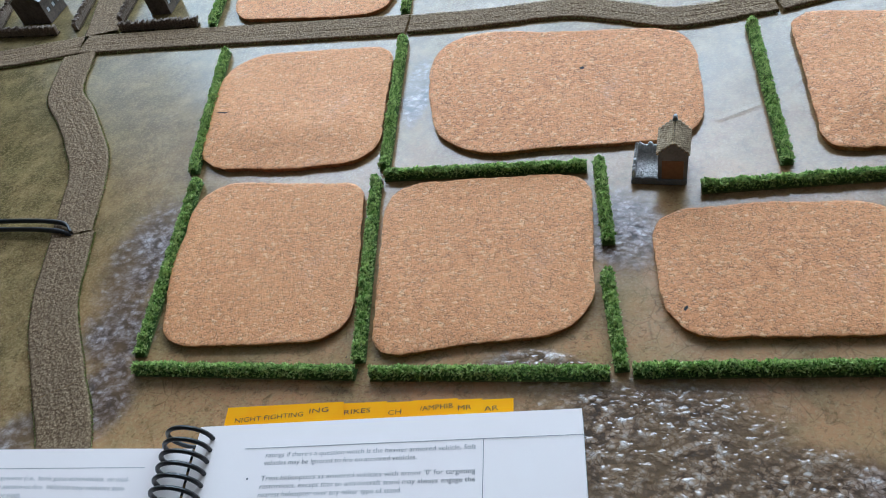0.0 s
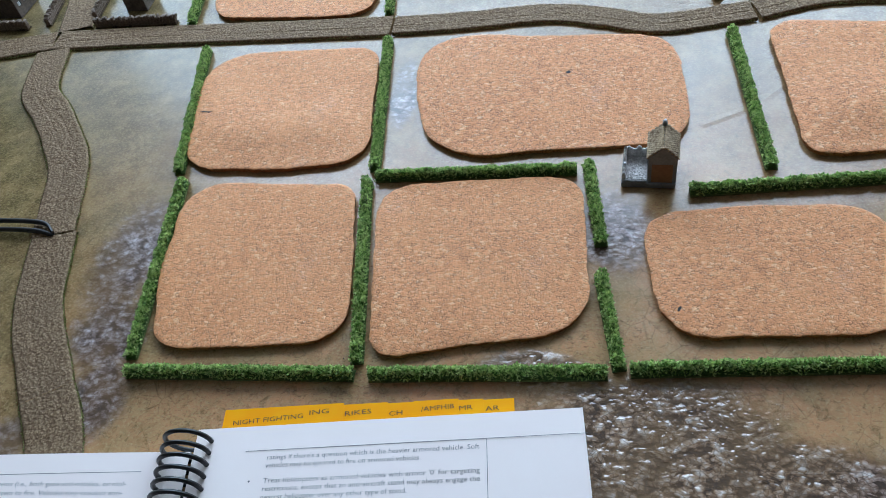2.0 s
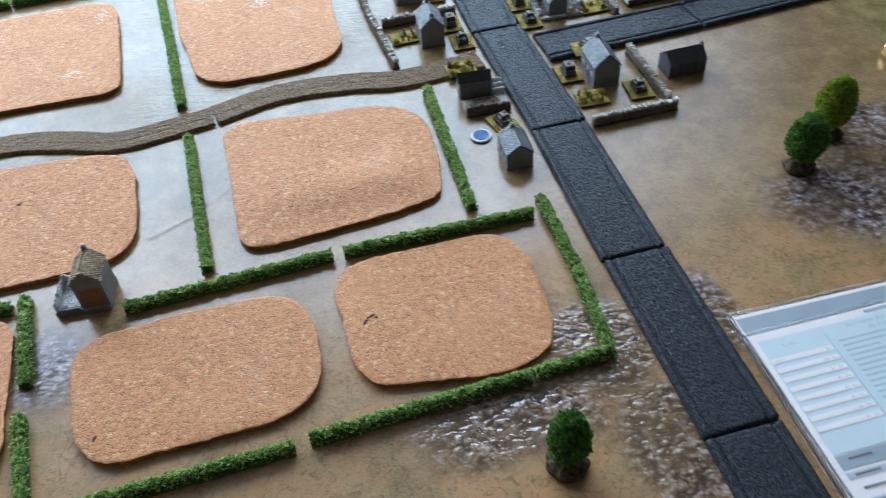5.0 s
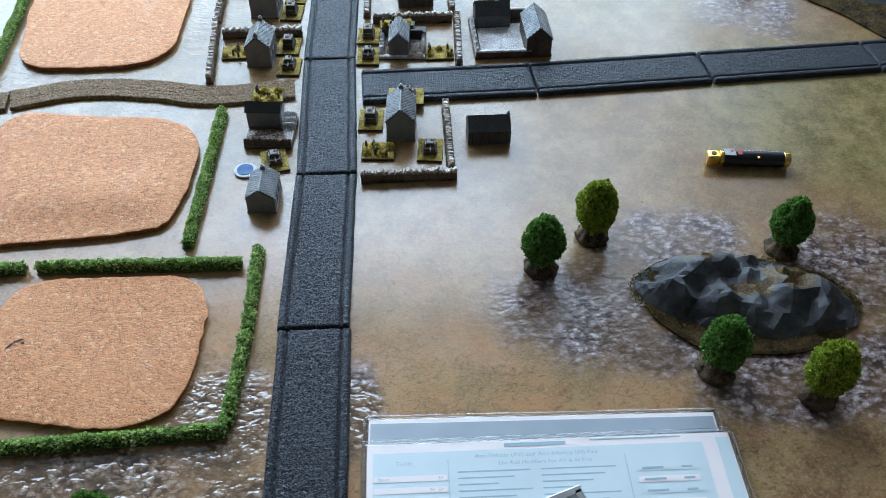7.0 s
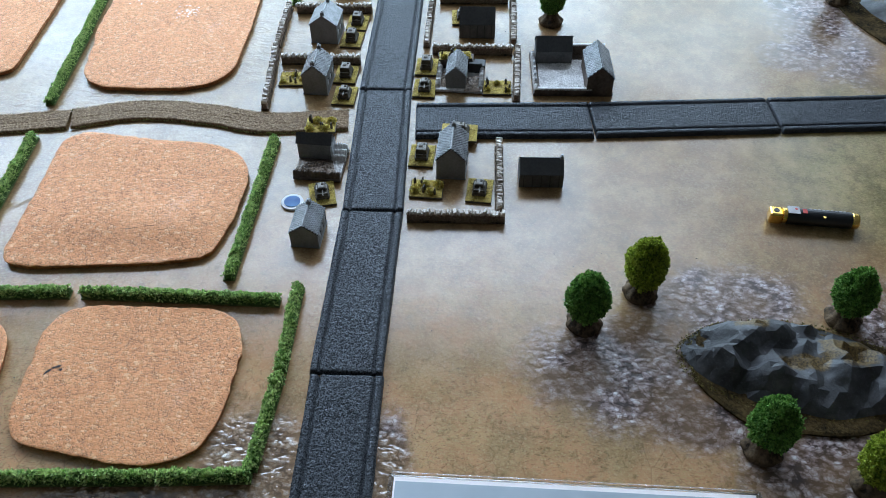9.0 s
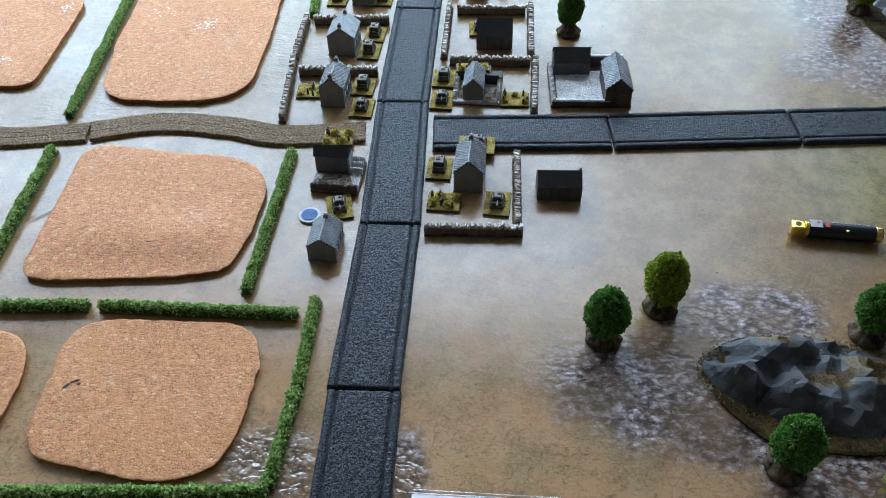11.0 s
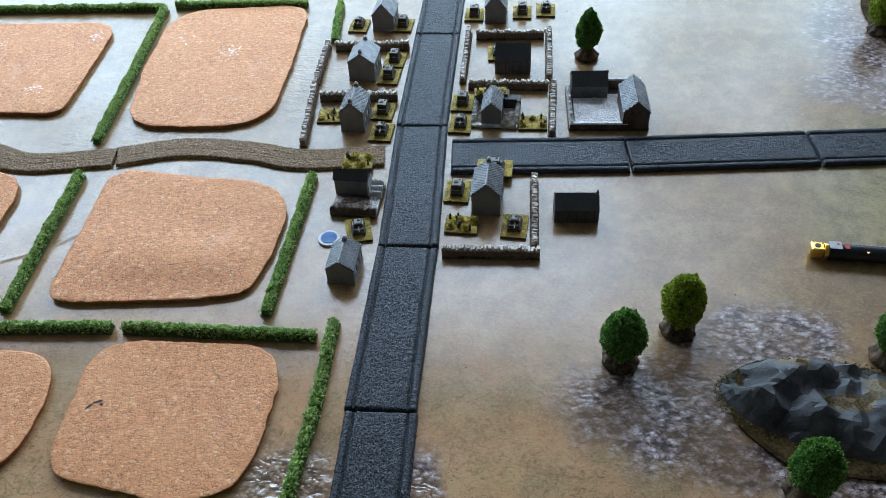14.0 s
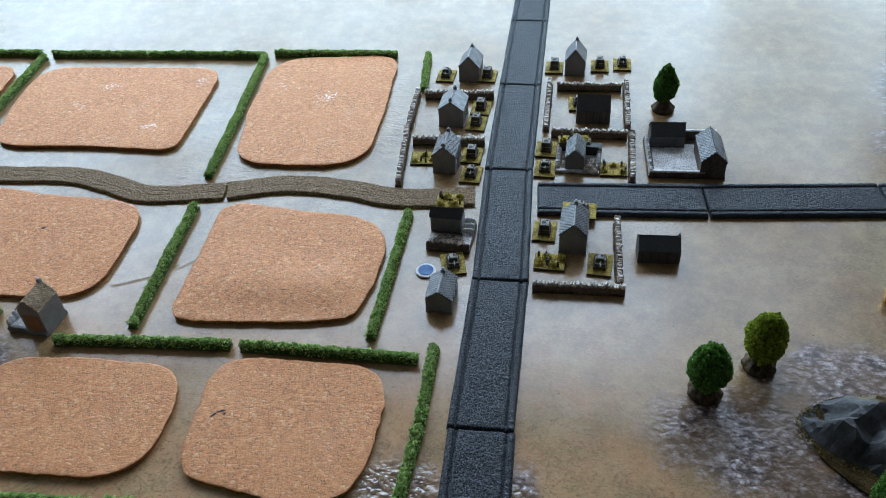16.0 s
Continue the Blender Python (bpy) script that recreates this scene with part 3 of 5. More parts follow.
for x in (WIN_X0 + 0.025, WIN_X1 - 0.025):
    box((0.05, 0.06, WIN_Z1 - WIN_Z0 - 0.1), (x, WIN_Y + 0.1, WIN_Z0 + 0.05), bm=wf)
part("window_frame", wf, "white", window)

TX0, TX1, TY0, TY1 = -1.25, 0.78, -0.66, 0.80
table = thing("gaming_table", "large brown wooden table under the printed mat", "table", m=pose((TX0 + TX1) / 2, (TY0 + TY1) / 2, RZ0))
part("tabletop", box((TX1 - TX0, TY1 - TY0, 0.03), (0, 0, 0.7185), 0.004), "table", table)
for sx in (-1, 1):
    for sy in (-1, 1):
        part("leg", box((0.06, 0.06, 0.7185), (sx * 0.92, sy * 0.64, 0), 0.004), "table", table)

rows = []
for j in range(110):
    y = TY0 + 0.01 + (TY1 - TY0 - 0.02) * j / 109
    rows.append([(x, y, -0.0002 + 0.00022 * nz(x, y, 3, 7) + 0.00012 * nz(x, y, 8, 22) - 0.0002) for x in np.linspace(TX0 + 0.01, TX1 - 0.01, 150).tolist()])
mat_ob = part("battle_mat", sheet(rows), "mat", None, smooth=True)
tagged(mat_ob, "glossy printed vinyl mat with brown earth and grey stones", "game mat", "", "structure")


# ---- cork fields ----
def cork_field(quad, radii, bows, seed, label, swell=0.0):
    """A rounded four-sided sheet of cork with crumbled edges."""
    c = [Vector((*q, 0)) for q in quad]
    mid = sum(c, Vector()) / 4
    ring = []
    for i in range(4):
        a, b, d = c[i - 1], c[i], c[(i + 1) % 4]
        r = radii[i]
        p, q = b + (a - b).normalized() * r, b + (d - b).normalized() * r
        for k in range(15):
            s = k / 14
            ring.append((1 - s) ** 2 * p + 2 * s * (1 - s) * (b * 0.9 + (p + q) * 0.05) + s * s * q)
        far = d + (b - d).normalized() * radii[(i + 1) % 4]
        run = (far - q).normalized()
        for k in range(1, 30):
            ring.append(q.lerp(far, k / 30) + Vector((-run.y, run.x, 0)) * bows[i] * math.sin(math.pi * k / 30) ** 2)
    edge = []
    for i, p in enumerate(ring):
        w = (ring[(i + 1) % len(ring)] - ring[i - 1]).normalized()
        out = Vector((w.y, -w.x, 0))
        if out.dot(p - mid) < 0:
            out = -out
        edge.append((p - mid) + out * (0.0012 * nz(p.x, p.y, seed, 22) + 0.0010 * nz(p.x, p.y, seed, 48) + 0.0008 * nz(p.x, p.y, seed, 130) + 0.0005 * nz(p.x, p.y, seed, 420)))
    rows = []
    for s, z in ((1.0, 0.0), (0.7, 0.0013), (0.5, 0.0025), (0.0, 0.0038), (0.3, 0.0040)):
        rows.append([e - e.normalized() * (0.001 * s + 0.0005 * nz(e.x, e.y, seed + z * 900, 300)) + Vector((0, 0, z)) for e in edge])
    for s in (0.97, 0.92, 0.84, 0.74, 0.62, 0.5, 0.37, 0.24, 0.12, 0.0):
        rows.append([Vector((e.x * s, e.y * s, 0.0040 + (0.0005 * nz(e.x * s, e.y * s, seed, 22) + 0.0012 * max(0.0, nz(e.x * s, e.y * s, seed + 5, 11))) * min(1.0, (1 - s) * 9) + swell * math.exp(-((e.y * s + 0.028) / 0.030) ** 2) * min(1.0, (1 - s) * 2.5))) for e in edge])
    for r in rows:
        r.append(r[0])
    ob = part("cork_field", sheet(rows), "cork", None, m=pose(mid.x, mid.y, 0))
    n = len(edge)
    ob.data.polygons.foreach_set("use_smooth", [i >= 4 * n for i in range(len(ob.data.polygons))])
    # sides get browner cut cork that also has their shade painted in
    ob.data.materials.append(M["cork_cut_shaded"])
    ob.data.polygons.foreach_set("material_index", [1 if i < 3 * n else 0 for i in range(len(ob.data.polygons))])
    return tagged(ob, label, "cork field", "cork fields on the mat")


cork_field(((-0.7175, 0.0804), (-0.5581, 0.0795), (-0.5461, -0.0639), (-0.6972, -0.0672)), (0.051, 0.025, 0.031, 0.035), (0.0005, -0.0001, 0.0024, 0.0023), 0.0, "tan cork field tile with a crack in its edge", 0.0025)
cork_field(((-0.5317, 0.0928), (-0.3133, 0.0757), (-0.3081, -0.0521), (-0.5024, -0.0611)), (0.061, 0.035, 0.039, 0.047), (-0.0024, 0.0008, 0.0000, 0.0013), 3.7, "tan granulated cork field tile with rounded worn corners")
cork_field(((-0.6880, -0.0788), (-0.5504, -0.0864), (-0.5304, -0.2236), (-0.6639, -0.2310)), (0.044, 0.016, 0.034, 0.026), (-0.0004, -0.0001, 0.0002, 0.0025), 7.4, "tan granulated cork field tile with a broad cut corner")
cork_field(((-0.5337, -0.0894), (-0.3882, -0.0813), (-0.3811, -0.2125), (-0.5155, -0.2363)), (0.030, 0.024, 0.033, 0.018), (0.0001, 0.0001, -0.0007, -0.0001), 11.1, "tan granulated cork field tile with rounded worn corners")
cork_field(((-0.3537, -0.1188), (-0.1967, -0.1132), (-0.1934, -0.2126), (-0.3380, -0.2195)), (0.034, 0.038, 0.039, 0.029), (0.0018, 0.0001, -0.0003, 0.0002), 14.8, "tan granulated cork field tile with a nicked edge")
cork_field(((-0.1819, -0.1021), (-0.0455, -0.0995), (-0.0483, -0.2219), (-0.1742, -0.2077)), (0.032, 0.036, 0.043, 0.023), (0.0002, 0.0000, 0.0000, -0.0005), 18.5, "tan granulated cork field tile with a torn pit")
cork_field(((-0.2432, 0.0870), (-0.0738, 0.0694), (-0.0855, -0.0549), (-0.2375, -0.0702)), (0.025, 0.050, 0.018, 0.022), (-0.0015, 0.0013, 0.0013, -0.0009), 22.2, "tan granulated cork field tile bulging along its middle", 0.0034)
cork_field(((-0.2838, 0.3646), (-0.1316, 0.3823), (-0.1235, 0.1521), (-0.2604, 0.1469)), (0.046, 0.032, 0.045, 0.038), (0.0004, 0.0016, 0.0002, 0.0036), 25.9, "tan granulated cork field tile with rounded worn corners")
cork_field(((-0.5683, 0.3302), (-0.3362, 0.3398), (-0.3262, 0.1658), (-0.5327, 0.1601)), (0.051, 0.031, 0.017, 0.034), (-0.0006, 0.0009, -0.0024, 0.0019), 29.6, "pale scuffed cork field tile with worn edges")
cork_field(((-0.7450, 0.3200), (-0.5920, 0.3300), (-0.5700, 0.1260), (-0.7350, 0.1380)), (0.040, 0.030, 0.040, 0.030), (0.0000, 0.0000, 0.0000, 0.0000), 33.3, "tan granulated cork field tile with rounded worn corners")


# pits and cracks in the cork
def cork_mark(x, y, lx, ly, turn, seed):
    rng = random.Random(seed)
    ring = [Vector((math.cos(a) * lx * rng.uniform(0.6, 1.2), math.sin(a) * ly * rng.uniform(0.6, 1.2), 0)) for a in (k * math.tau / 14 for k in range(14))]
    field = min((o for o in scene.objects if o.name.startswith("cork_field")), key=lambda o: (o.matrix_local.translation - Vector((x, y, 0))).length)
    local = Vector((x, y, 0)) - field.matrix_local.translation
    hit, top =  field.ray_cast(local + Vector((0, 0, 0.05)), Vector((0, 0, -1)))[:2]
    m = field.matrix_local.inverted() @ pose(x, y, (top.z if hit else 0.004) + 0.0002, 0, 0, turn)
    part("pit", ([*ring, Vector((0, 0, 0.00015))], [], [(k, (k + 1) % 14, 14) for k in range(14)]), "dark_gap", field, "dark torn pit", m=m)


bpy.context.view_layer.update()
for x, y, lx, ly, turn, seed in ((-0.398, 0.032, 0.0024, 0.0020, 10, 1), (-0.1635, -0.1570, 0.0030, 0.0011, 55, 2), (-0.1590, -0.1530, 0.0034, 0.0010, 22, 3), (-0.1560, -0.1550, 0.0014, 0.0009, 0, 4),
                                 (-0.6955, 0.0010, 0.0058, 0.0008, -6, 5), (-0.691, 0.0002, 0.0030, 0.0006, 30, 9), (-0.152, -0.0305, 0.0080, 0.00022, 12, 6), (-0.138, -0.0275, 0.0062, 0.0002, 6, 8), (-0.330, -0.198, 0.0026, 0.0012, 60, 7)):
    cork_mark(x, y, lx, ly, turn, seed)


def cork_scuff(x, y, rx, ry, count, seed):
    """A rubbed pale patch: small flat flakes on the cork's top."""
    rng = random.Random(seed)
    field = min((o for o in scene.objects if o.name.startswith("cork_field")), key=lambda o: (o.matrix_local.translation - Vector((x, y, 0))).length)
    local = Vector((x, y, 0)) - field.matrix_local.translation
    vs, fs = [], []
    for _ in range(count):
        c = local + Vector((rng.gauss(0, rx * 0.5), rng.gauss(0, ry * 0.5), 0))
        hit, top = field.ray_cast(c + Vector((0, 0, 0.05)), Vector((0, 0, -1)))[:2]
        c.z = (top.z if hit else 0.004) + rng.uniform(0.0001, 0.0003)
        k, a0, r = len(vs), rng.uniform(0, 6), rng.uniform(0.0005, 0.0013)
        vs += [c + Vector((math.cos(a0 + j * 1.257) * r * rng.uniform(0.6, 1.5), math.sin(a0 + j * 1.257) * r * rng.uniform(0.4, 0.9), 0)) for j in range(5)]
        fs.append((k, k + 1, k + 2, k + 3, k + 4))
    part("scuff", (vs, [], fs), "scuff", field, "pale rubbed patch")


for i, (x, y, rx, ry, count) in enumerate(((-0.196, 0.281, 0.012, 0.010, 50), (-0.455, 0.288, 0.014, 0.008, 34), (-0.350, 0.307, 0.007, 0.012, 36), (-0.372, 0.205, 0.011, 0.008, 36), (-0.47, 0.24, 0.02, 0.01, 16), (-0.25, 0.30, 0.014, 0.012, 18))):
    cork_scuff(x, y, rx, ry, count, i)


# ---- hedges ----
def leaves(count, spot, size, rng, slim=0.4, lift=1.0):
    """Small bent leaves: spot() gives a place and its outward direction."""
    vs, fs = [], []
    for _ in range(count):
        p, out = spot(rng)
        d = (out * lift + Vector((rng.uniform(-1, 1), rng.uniform(-1, 1), rng.uniform(-0.6, 1))) * 0.9).normalized()
        side = d.cross(Vector((rng.uniform(-1, 1), rng.uniform(-1, 1), rng.uniform(-1, 1)))).normalized()
        s = size * rng.uniform(0.6, 1.4)
        k = len(vs)
        vs += [p - side * s * slim, p + side * s * slim, p + d * s + side * s * slim * 0.8, p + d * s * 1.1 - side * s * slim * 0.8]
        fs.append((k, k + 1, k + 2, k + 3))
    return vs, [], fs


def hedge(a, b, seed, wide=0.0070, high=0.0078):
    a, b = Vector((*a, 0)), Vector((*b, 0))
    length = (b - a).length
    ang = math.degrees(math.atan2(b.y - a.y, b.x - a.x))
    ob = thing("hedge", "green flocked foam model hedge strip", "hedge", "hedges round the fields", pose(*((a + b) / 2), 0, 0, ang))
    part("base_strip", box((length, wide + 0.0015, 0.0012), (0, 0, 0), 0.0003), "flock", ob)
    n, k = max(8, int(length / 0.0025)), 12
    def skin(x, u):
        s = 1 + 0.30 * nz(x, u * 0.01, seed, 130) + 0.26 * nz(x, u * 0.02, seed, 420)
        ang = math.pi * u
        return Vector((x, -math.cos(ang) * wide * 0.5 * s, 0.0011 + (abs(math.sin(ang)) ** 0.6) * (high - 0.002) * s))
    rows = []
    for i in range(n + 1):
        x = -length / 2 + length * i / n
        squeeze = 0.72 if i in (0, n) else 1.0
        rows.append([Vector((x, p.y * squeeze, p.z * squeeze)) for p in (skin(x, j / k) for j in range(k + 1))])
    rows = [[Vector((rows[0][0].x, 0, 0.003))] * (k + 1)] + rows + [[Vector((rows[-1][0].x, 0, 0.003))] * (k + 1)]
    body = part("foliage", sheet(rows), "hedge_shade_core", ob)
    rng = random.Random(int(seed * 10))
    def spot(r):
        x, u = r.uniform(-length / 2, length / 2), min(0.97, max(0.03, r.gauss(0.5, 0.22)))
        p = skin(x, u)
        clump = nz(x, u * 0.012, seed + 7, 260)
        p = p + Vector((0, 0, 0.0006 * clump))
        return p if clump > -0.25 or r.random() < 0.35 else p * 0.93, Vector((r.uniform(-0.3, 0.3), p.y / wide * 1.6, (p.z - 0.002) / high * 1.4)).normalized()
    part("leaves", leaves(int(length * 40000), spot, 0.0014, rng, 0.30, 0.5), "hedge", body)


HEDGES = (
    ((-0.722, 0.090), (-0.697, -0.068)), ((-0.690, -0.077), (-0.674, -0.237)), ((-0.553, 0.089), (-0.539, -0.071)), ((-0.543, -0.082), (-0.523, -0.238)),
    ((-0.673, -0.247), (-0.523, -0.246)), ((-0.514, -0.246), (-0.373, -0.242)), ((-0.537, -0.078), (-0.391, -0.076)), ((-0.383, -0.070), (-0.375, -0.146)),
    ((-0.376, -0.170), (-0.366, -0.240)), ((-0.316, -0.099), (-0.175, -0.090)), ((-0.270, 0.078), (-0.261, -0.079)), ((-0.360, -0.240), (-0.218, -0.234)),
    ((-0.167, -0.090), (-0.030, -0.090)), ((-0.020, -0.076), (-0.019, -0.148)), ((-0.019, -0.150), (-0.023, -0.217)), ((-0.209, -0.232), (-0.075, -0.224)),
    ((-0.073, -0.224), (-0.021, -0.220)), ((-0.068, 0.083), (-0.070, -0.072)), ((-0.296, 0.372), (-0.285, 0.246)), ((-0.284, 0.244), (-0.275, 0.124)),
    ((-0.700, 0.360), (-0.584, 0.364)), ((-0.569, 0.363), (-0.446, 0.368)), ((-0.444, 0.368), (-0.297, 0.374)), ((-0.286, 0.379), (-0.136, 0.384)),
)
for i, (a, b) in enumerate(HEDGES):
    hedge(a, b, 1.3 + i * 2.1)
for a, b in (((-0.099, 0.386), (-0.091, 0.304)), ((-0.578, 0.358), (-0.559, 0.130)), ((-0.768, 0.290), (-0.752, 0.133))):
    hedge(a, b, 60 + a[0] * 10)


# ---- dirt tracks ----
def track(points, width, seed, label):
    line = ribbon([(*p, 0) for p in points], 26)
    mid = sum(line, Vector()) / len(line)
    rows, left, right = [], [], []
    for i, p in enumerate(line):
        w = (line[min(i + 1, len(line) - 1)] - line[max(i - 1, 0)]).normalized()
        side = Vector((-w.y, w.x, 0))
        row = []
        for j in range(39):
            u = j / 19 - 1
            e = width / 2 * (1 + 0.05 * nz(p.x, p.y, seed + (u > 0) * 9, 60))
            q = p - mid + side * u * e
            rut = -0.0005 * sum(math.exp(-((u - c - 0.10 * nz(i * 0.035, seed, c)) / 0.04) ** 2) * (nz(i * 0.05, seed, c * 9) > lim) for c, lim in ((-0.22, -0.25), (0.34, 0.05)))
            h = 0.0029 + rut + 0.0005 * nz(q.x, q.y, seed, 500) + 0.0003 * nz(q.x, q.y, seed, 160)
            if j in (0, 38):
                h = 0.0
            elif j in (1, 37):
                q, h = p - mid + side * (0.97 if u > 0 else -0.97) * e, 0.0024
            row.append(q + Vector((0, 0, h)))
        rows.append(row)
        left.append(row[0]), right.append(row[-1])
    ob = thing("dirt_track", label, "track", "dirt tracks on the mat", pose(mid.x, mid.y, 0.0))
    part("track_surface", sheet(rows), "dirt", ob, smooth=True)
    rng = random.Random(int(seed))
    for edge in (left, right):
        def spot(r):
            k = r.randrange(len(edge) - 1)
            p = edge[k].lerp(edge[k + 1], r.random())
            return p + Vector((r.uniform(-0.0007, 0.0007), r.uniform(-0.0007, 0.0007), r.uniform(0, 0.0012))), Vector((0, 0, 1))
        part("grass_edge", leaves(900, spot, 0.0009, rng), "edge_grass", ob)
    return ob


BROWN = "textured brown dirt track strip with wheel ruts and green edges"
track(((-1.10, 0.092), (-0.98, 0.106), (-0.889, 0.120)), 0.030, 1, BROWN)
track(((-0.887, 0.120), (-0.80, 0.119), (-0.732, 0.117), (-0.64, 0.114), (-0.554, 0.112)), 0.029, 2, BROWN)
track(((-0.552, 0.112), (-0.488, 0.113), (-0.415, 0.117), (-0.368, 0.106), (-0.324, 0.093), (-0.25, 0.104)), 0.026, 3, BROWN)
track(((-0.248, 0.105), (-0.190, 0.120), (-0.128, 0.116), (-0.082, 0.107), (-0.012, 0.115)), 0.027, 4, BROWN)
track(((-0.875, 0.1365), (-0.889, 0.200), (-0.902, 0.270), (-0.925, 0.42)), 0.036, 5, BROWN)
track(((-0.884, 0.1035), (-0.871, 0.045), (-0.844, 0.012), (-0.815, -0.028), (-0.797, -0.060), (-0.779, -0.130)), 0.034, 6, BROWN)
track(((-0.777, -0.131), (-0.769, -0.165), (-0.756, -0.206), (-0.722, -0.264)), 0.036, 7, BROWN)
track(((-0.7218, -0.2643), (-0.700, -0.302), (-0.684, -0.36), (-0.68, -0.42)), 0.036, 8, BROWN)

# ---- black road pieces ----
ROAD_W = 0.0462


def road_piece(x, y, length, turn):
    """A rubber road strip with a groove along either edge and a gritty top."""
    rows, grit, steps = [], random.Random(int(y * 1000) + 900), 160
    for j in range(steps + 1):
        v = -length / 2 + length * j / steps
        row = []
        for i in range(49):
            u = i / 24 - 1
            px = u * ROAD_W / 2
            groove = math.exp(-((abs(u) - 0.75) / 0.032) ** 2)
            h = 0.0042 - 0.0030 * groove + (0.0003 if abs(u) > 0.76 else 0) + grit.gauss(0, 0.00020) + 0.00018 * nz(px, v, 6, 380)
            px += 0.0003 * nz(u, v, y, 60)
            if i in (0, 48) or j in (0, steps):
                h = 0.0
            elif i in (1, 47):
                px, h = px * 1.025, h - 0.0006
            elif j in (1, steps - 1):
                v2 = v * (1 + 0.35 / steps)
                row.append((px, v2, h - 0.0005))
                continue
            row.append((px, v, h))
        rows.append(row)
    ob = part("road_piece", sheet(rows), "asphalt", None, m=pose(x, y, 0, 0, 0, turn), smooth=True)
    return tagged(ob, "black textured rubber road piece with grooved edges", "road piece", "road pieces on the mat")


for x, y, length, turn in ((0.0270, -0.3655, 0.1485, 0.4), (0.0252, -0.2193, 0.1415, 1.3), (0.0222, -0.0735, 0.1480, 0.3), (0.0190, 0.0790, 0.1550, 2.3), (0.0150, 0.2385, 0.1620, 0.4), (0.0140, 0.4005, 0.1600, 0.3), (0.0135, 0.5620, 0.1610, 0.2),
                           (0.1200, 0.1197, 0.1490, -86.8), (0.2720, 0.1310, 0.1545, -84.8), (0.4275, 0.1450, 0.1550, -84.8), (0.5830, 0.1590, 0.1550, -84.8)):
    road_piece(x, y, length, turn)


# ---- stone walls ----
def ragged_wall(length, thick, high, seed, rough=0.3):
    """A lumpy wall along x with an uneven top."""
    n = max(12, int(length / 0.0005))
    rows = []
    for i in range(n + 1):
        x = -length / 2 + length * i / n
        top = high * (1 + rough * nz(x, seed, 0.3, 260) + rough * 0.7 * nz(x, seed, 0.9, 1100))
        t = thick / 2 * (1 + 0.3 * nz(x, seed, 2.1, 420))
        rows.append([(x, -t * 1.1, 0), (x, -t * (1 + 0.25 * nz(x, 0.1, seed, 600)), top * 0.45), (x, -t * 0.85, top * 0.86), (x, -t * 0.4, top), (x, t * 0.4, top * 0.98), (x, t * 0.9, top * 0.85), (x, t * 1.1, 0)])
    rows = [[(rows[0][0][0], 0, p[2] * 0.8) for p in rows[0]]] + rows + [[(rows[-1][0][0], 0, p[2] * 0.8) for p in rows[-1]]]
    return sheet(rows)


def stone_wall(a, b, seed, high=0.0095, thick=0.0052, top="coping"):
    a, b = Vector((*a, 0)), Vector((*b, 0))
    length = (b - a).length
    ob = thing("stone_wall", "low drybrushed dry-stone model wall", "stone wall", "stone walls of the village", pose(*((a + b) / 2), 0, 0, math.degrees(math.atan2(b.y - a.y, b.x - a.x))))
    rng = random.Random(seed)
    part("footing", box((length, thick * 1.35, 0.0014), (0, 0, 0), 0.0004), "bark", ob)
    core = bmesh.new()
    for course in range(3):
        x, z = -length / 2, 0.0013 + course * (high - 0.0034) / 3
        while x < length / 2 - 0.0008:
            w = min(rng.uniform(0.0022, 0.0042), length / 2 - x)
            box((w * 0.96, thick * rng.uniform(0.78, 0.95), (high - 0.0034) / 3 * 1.02), (x + w / 2, rng.uniform(-0.0002, 0.0002), z), 0.0003, core, taper=0.96)
            x += w
    part("stone_courses", core, "stone", ob)
    # upright coping stones, set on edge along the top
    cap, x = bmesh.new(), -length / 2
    while x < length / 2 - 0.0006:
        w = rng.uniform(0.0010, 0.0030)
        turn = Matrix.Rotation(rng.gauss(0, 0.20), 3, "Y") @ Matrix.Rotation(rng.gauss(0, 0.30), 3, "Z")
        box((w * 0.98, thick * rng.uniform(0.82, 1.12), 0.0030 * rng.uniform(0.55, 1.30)), (x + w / 2, rng.uniform(-0.0006, 0.0006), high - 0.0027), 0.0005, cap, turn, rng.uniform(0.72, 0.95))
        x += w
    part("coping_stones", cap, top, ob)


WALLS = (
    ((-0.086, 0.126), (-0.094, 0.222)), ((-0.094, 0.225), (-0.096, 0.298)), ((-0.085, 0.200), (-0.012, 0.203)), ((-0.087, 0.291), (-0.012, 0.295)),
    ((0.047, 0.328), (0.047, 0.232)), ((0.055, 0.317), (0.124, 0.320)), ((0.129, 0.330), (0.129, 0.238)), ((0.053, 0.224), (0.128, 0.225)),
    ((0.133, 0.229), (0.131, 0.148)), ((0.0485, -0.004), (0.1215, -0.002)), ((0.1175, 0.004), (0.1165, 0.086)),
    ((-0.855, 0.142), (-0.769, 0.140)), ((-0.861, 0.155), (-0.866, 0.244)), ((-0.910, 0.148), (-0.920, 0.232)), ((-1.003, 0.150), (-0.930, 0.146)), ((-1.010, 0.161), (-1.024, 0.230)), ((-0.922, 0.236), (-0.930, 0.300)),
    ((-0.850, 0.251), (-0.780, 0.251)), ((-1.00, 0.232), (-0.928, 0.236)),
)
for i, (a, b) in enumerate(WALLS):
    # west wall tops are seen against the light: darker stone paints that shade
    stone_wall(a, b, i + 5, top="coping" if a[0] > -0.5 else "stone")


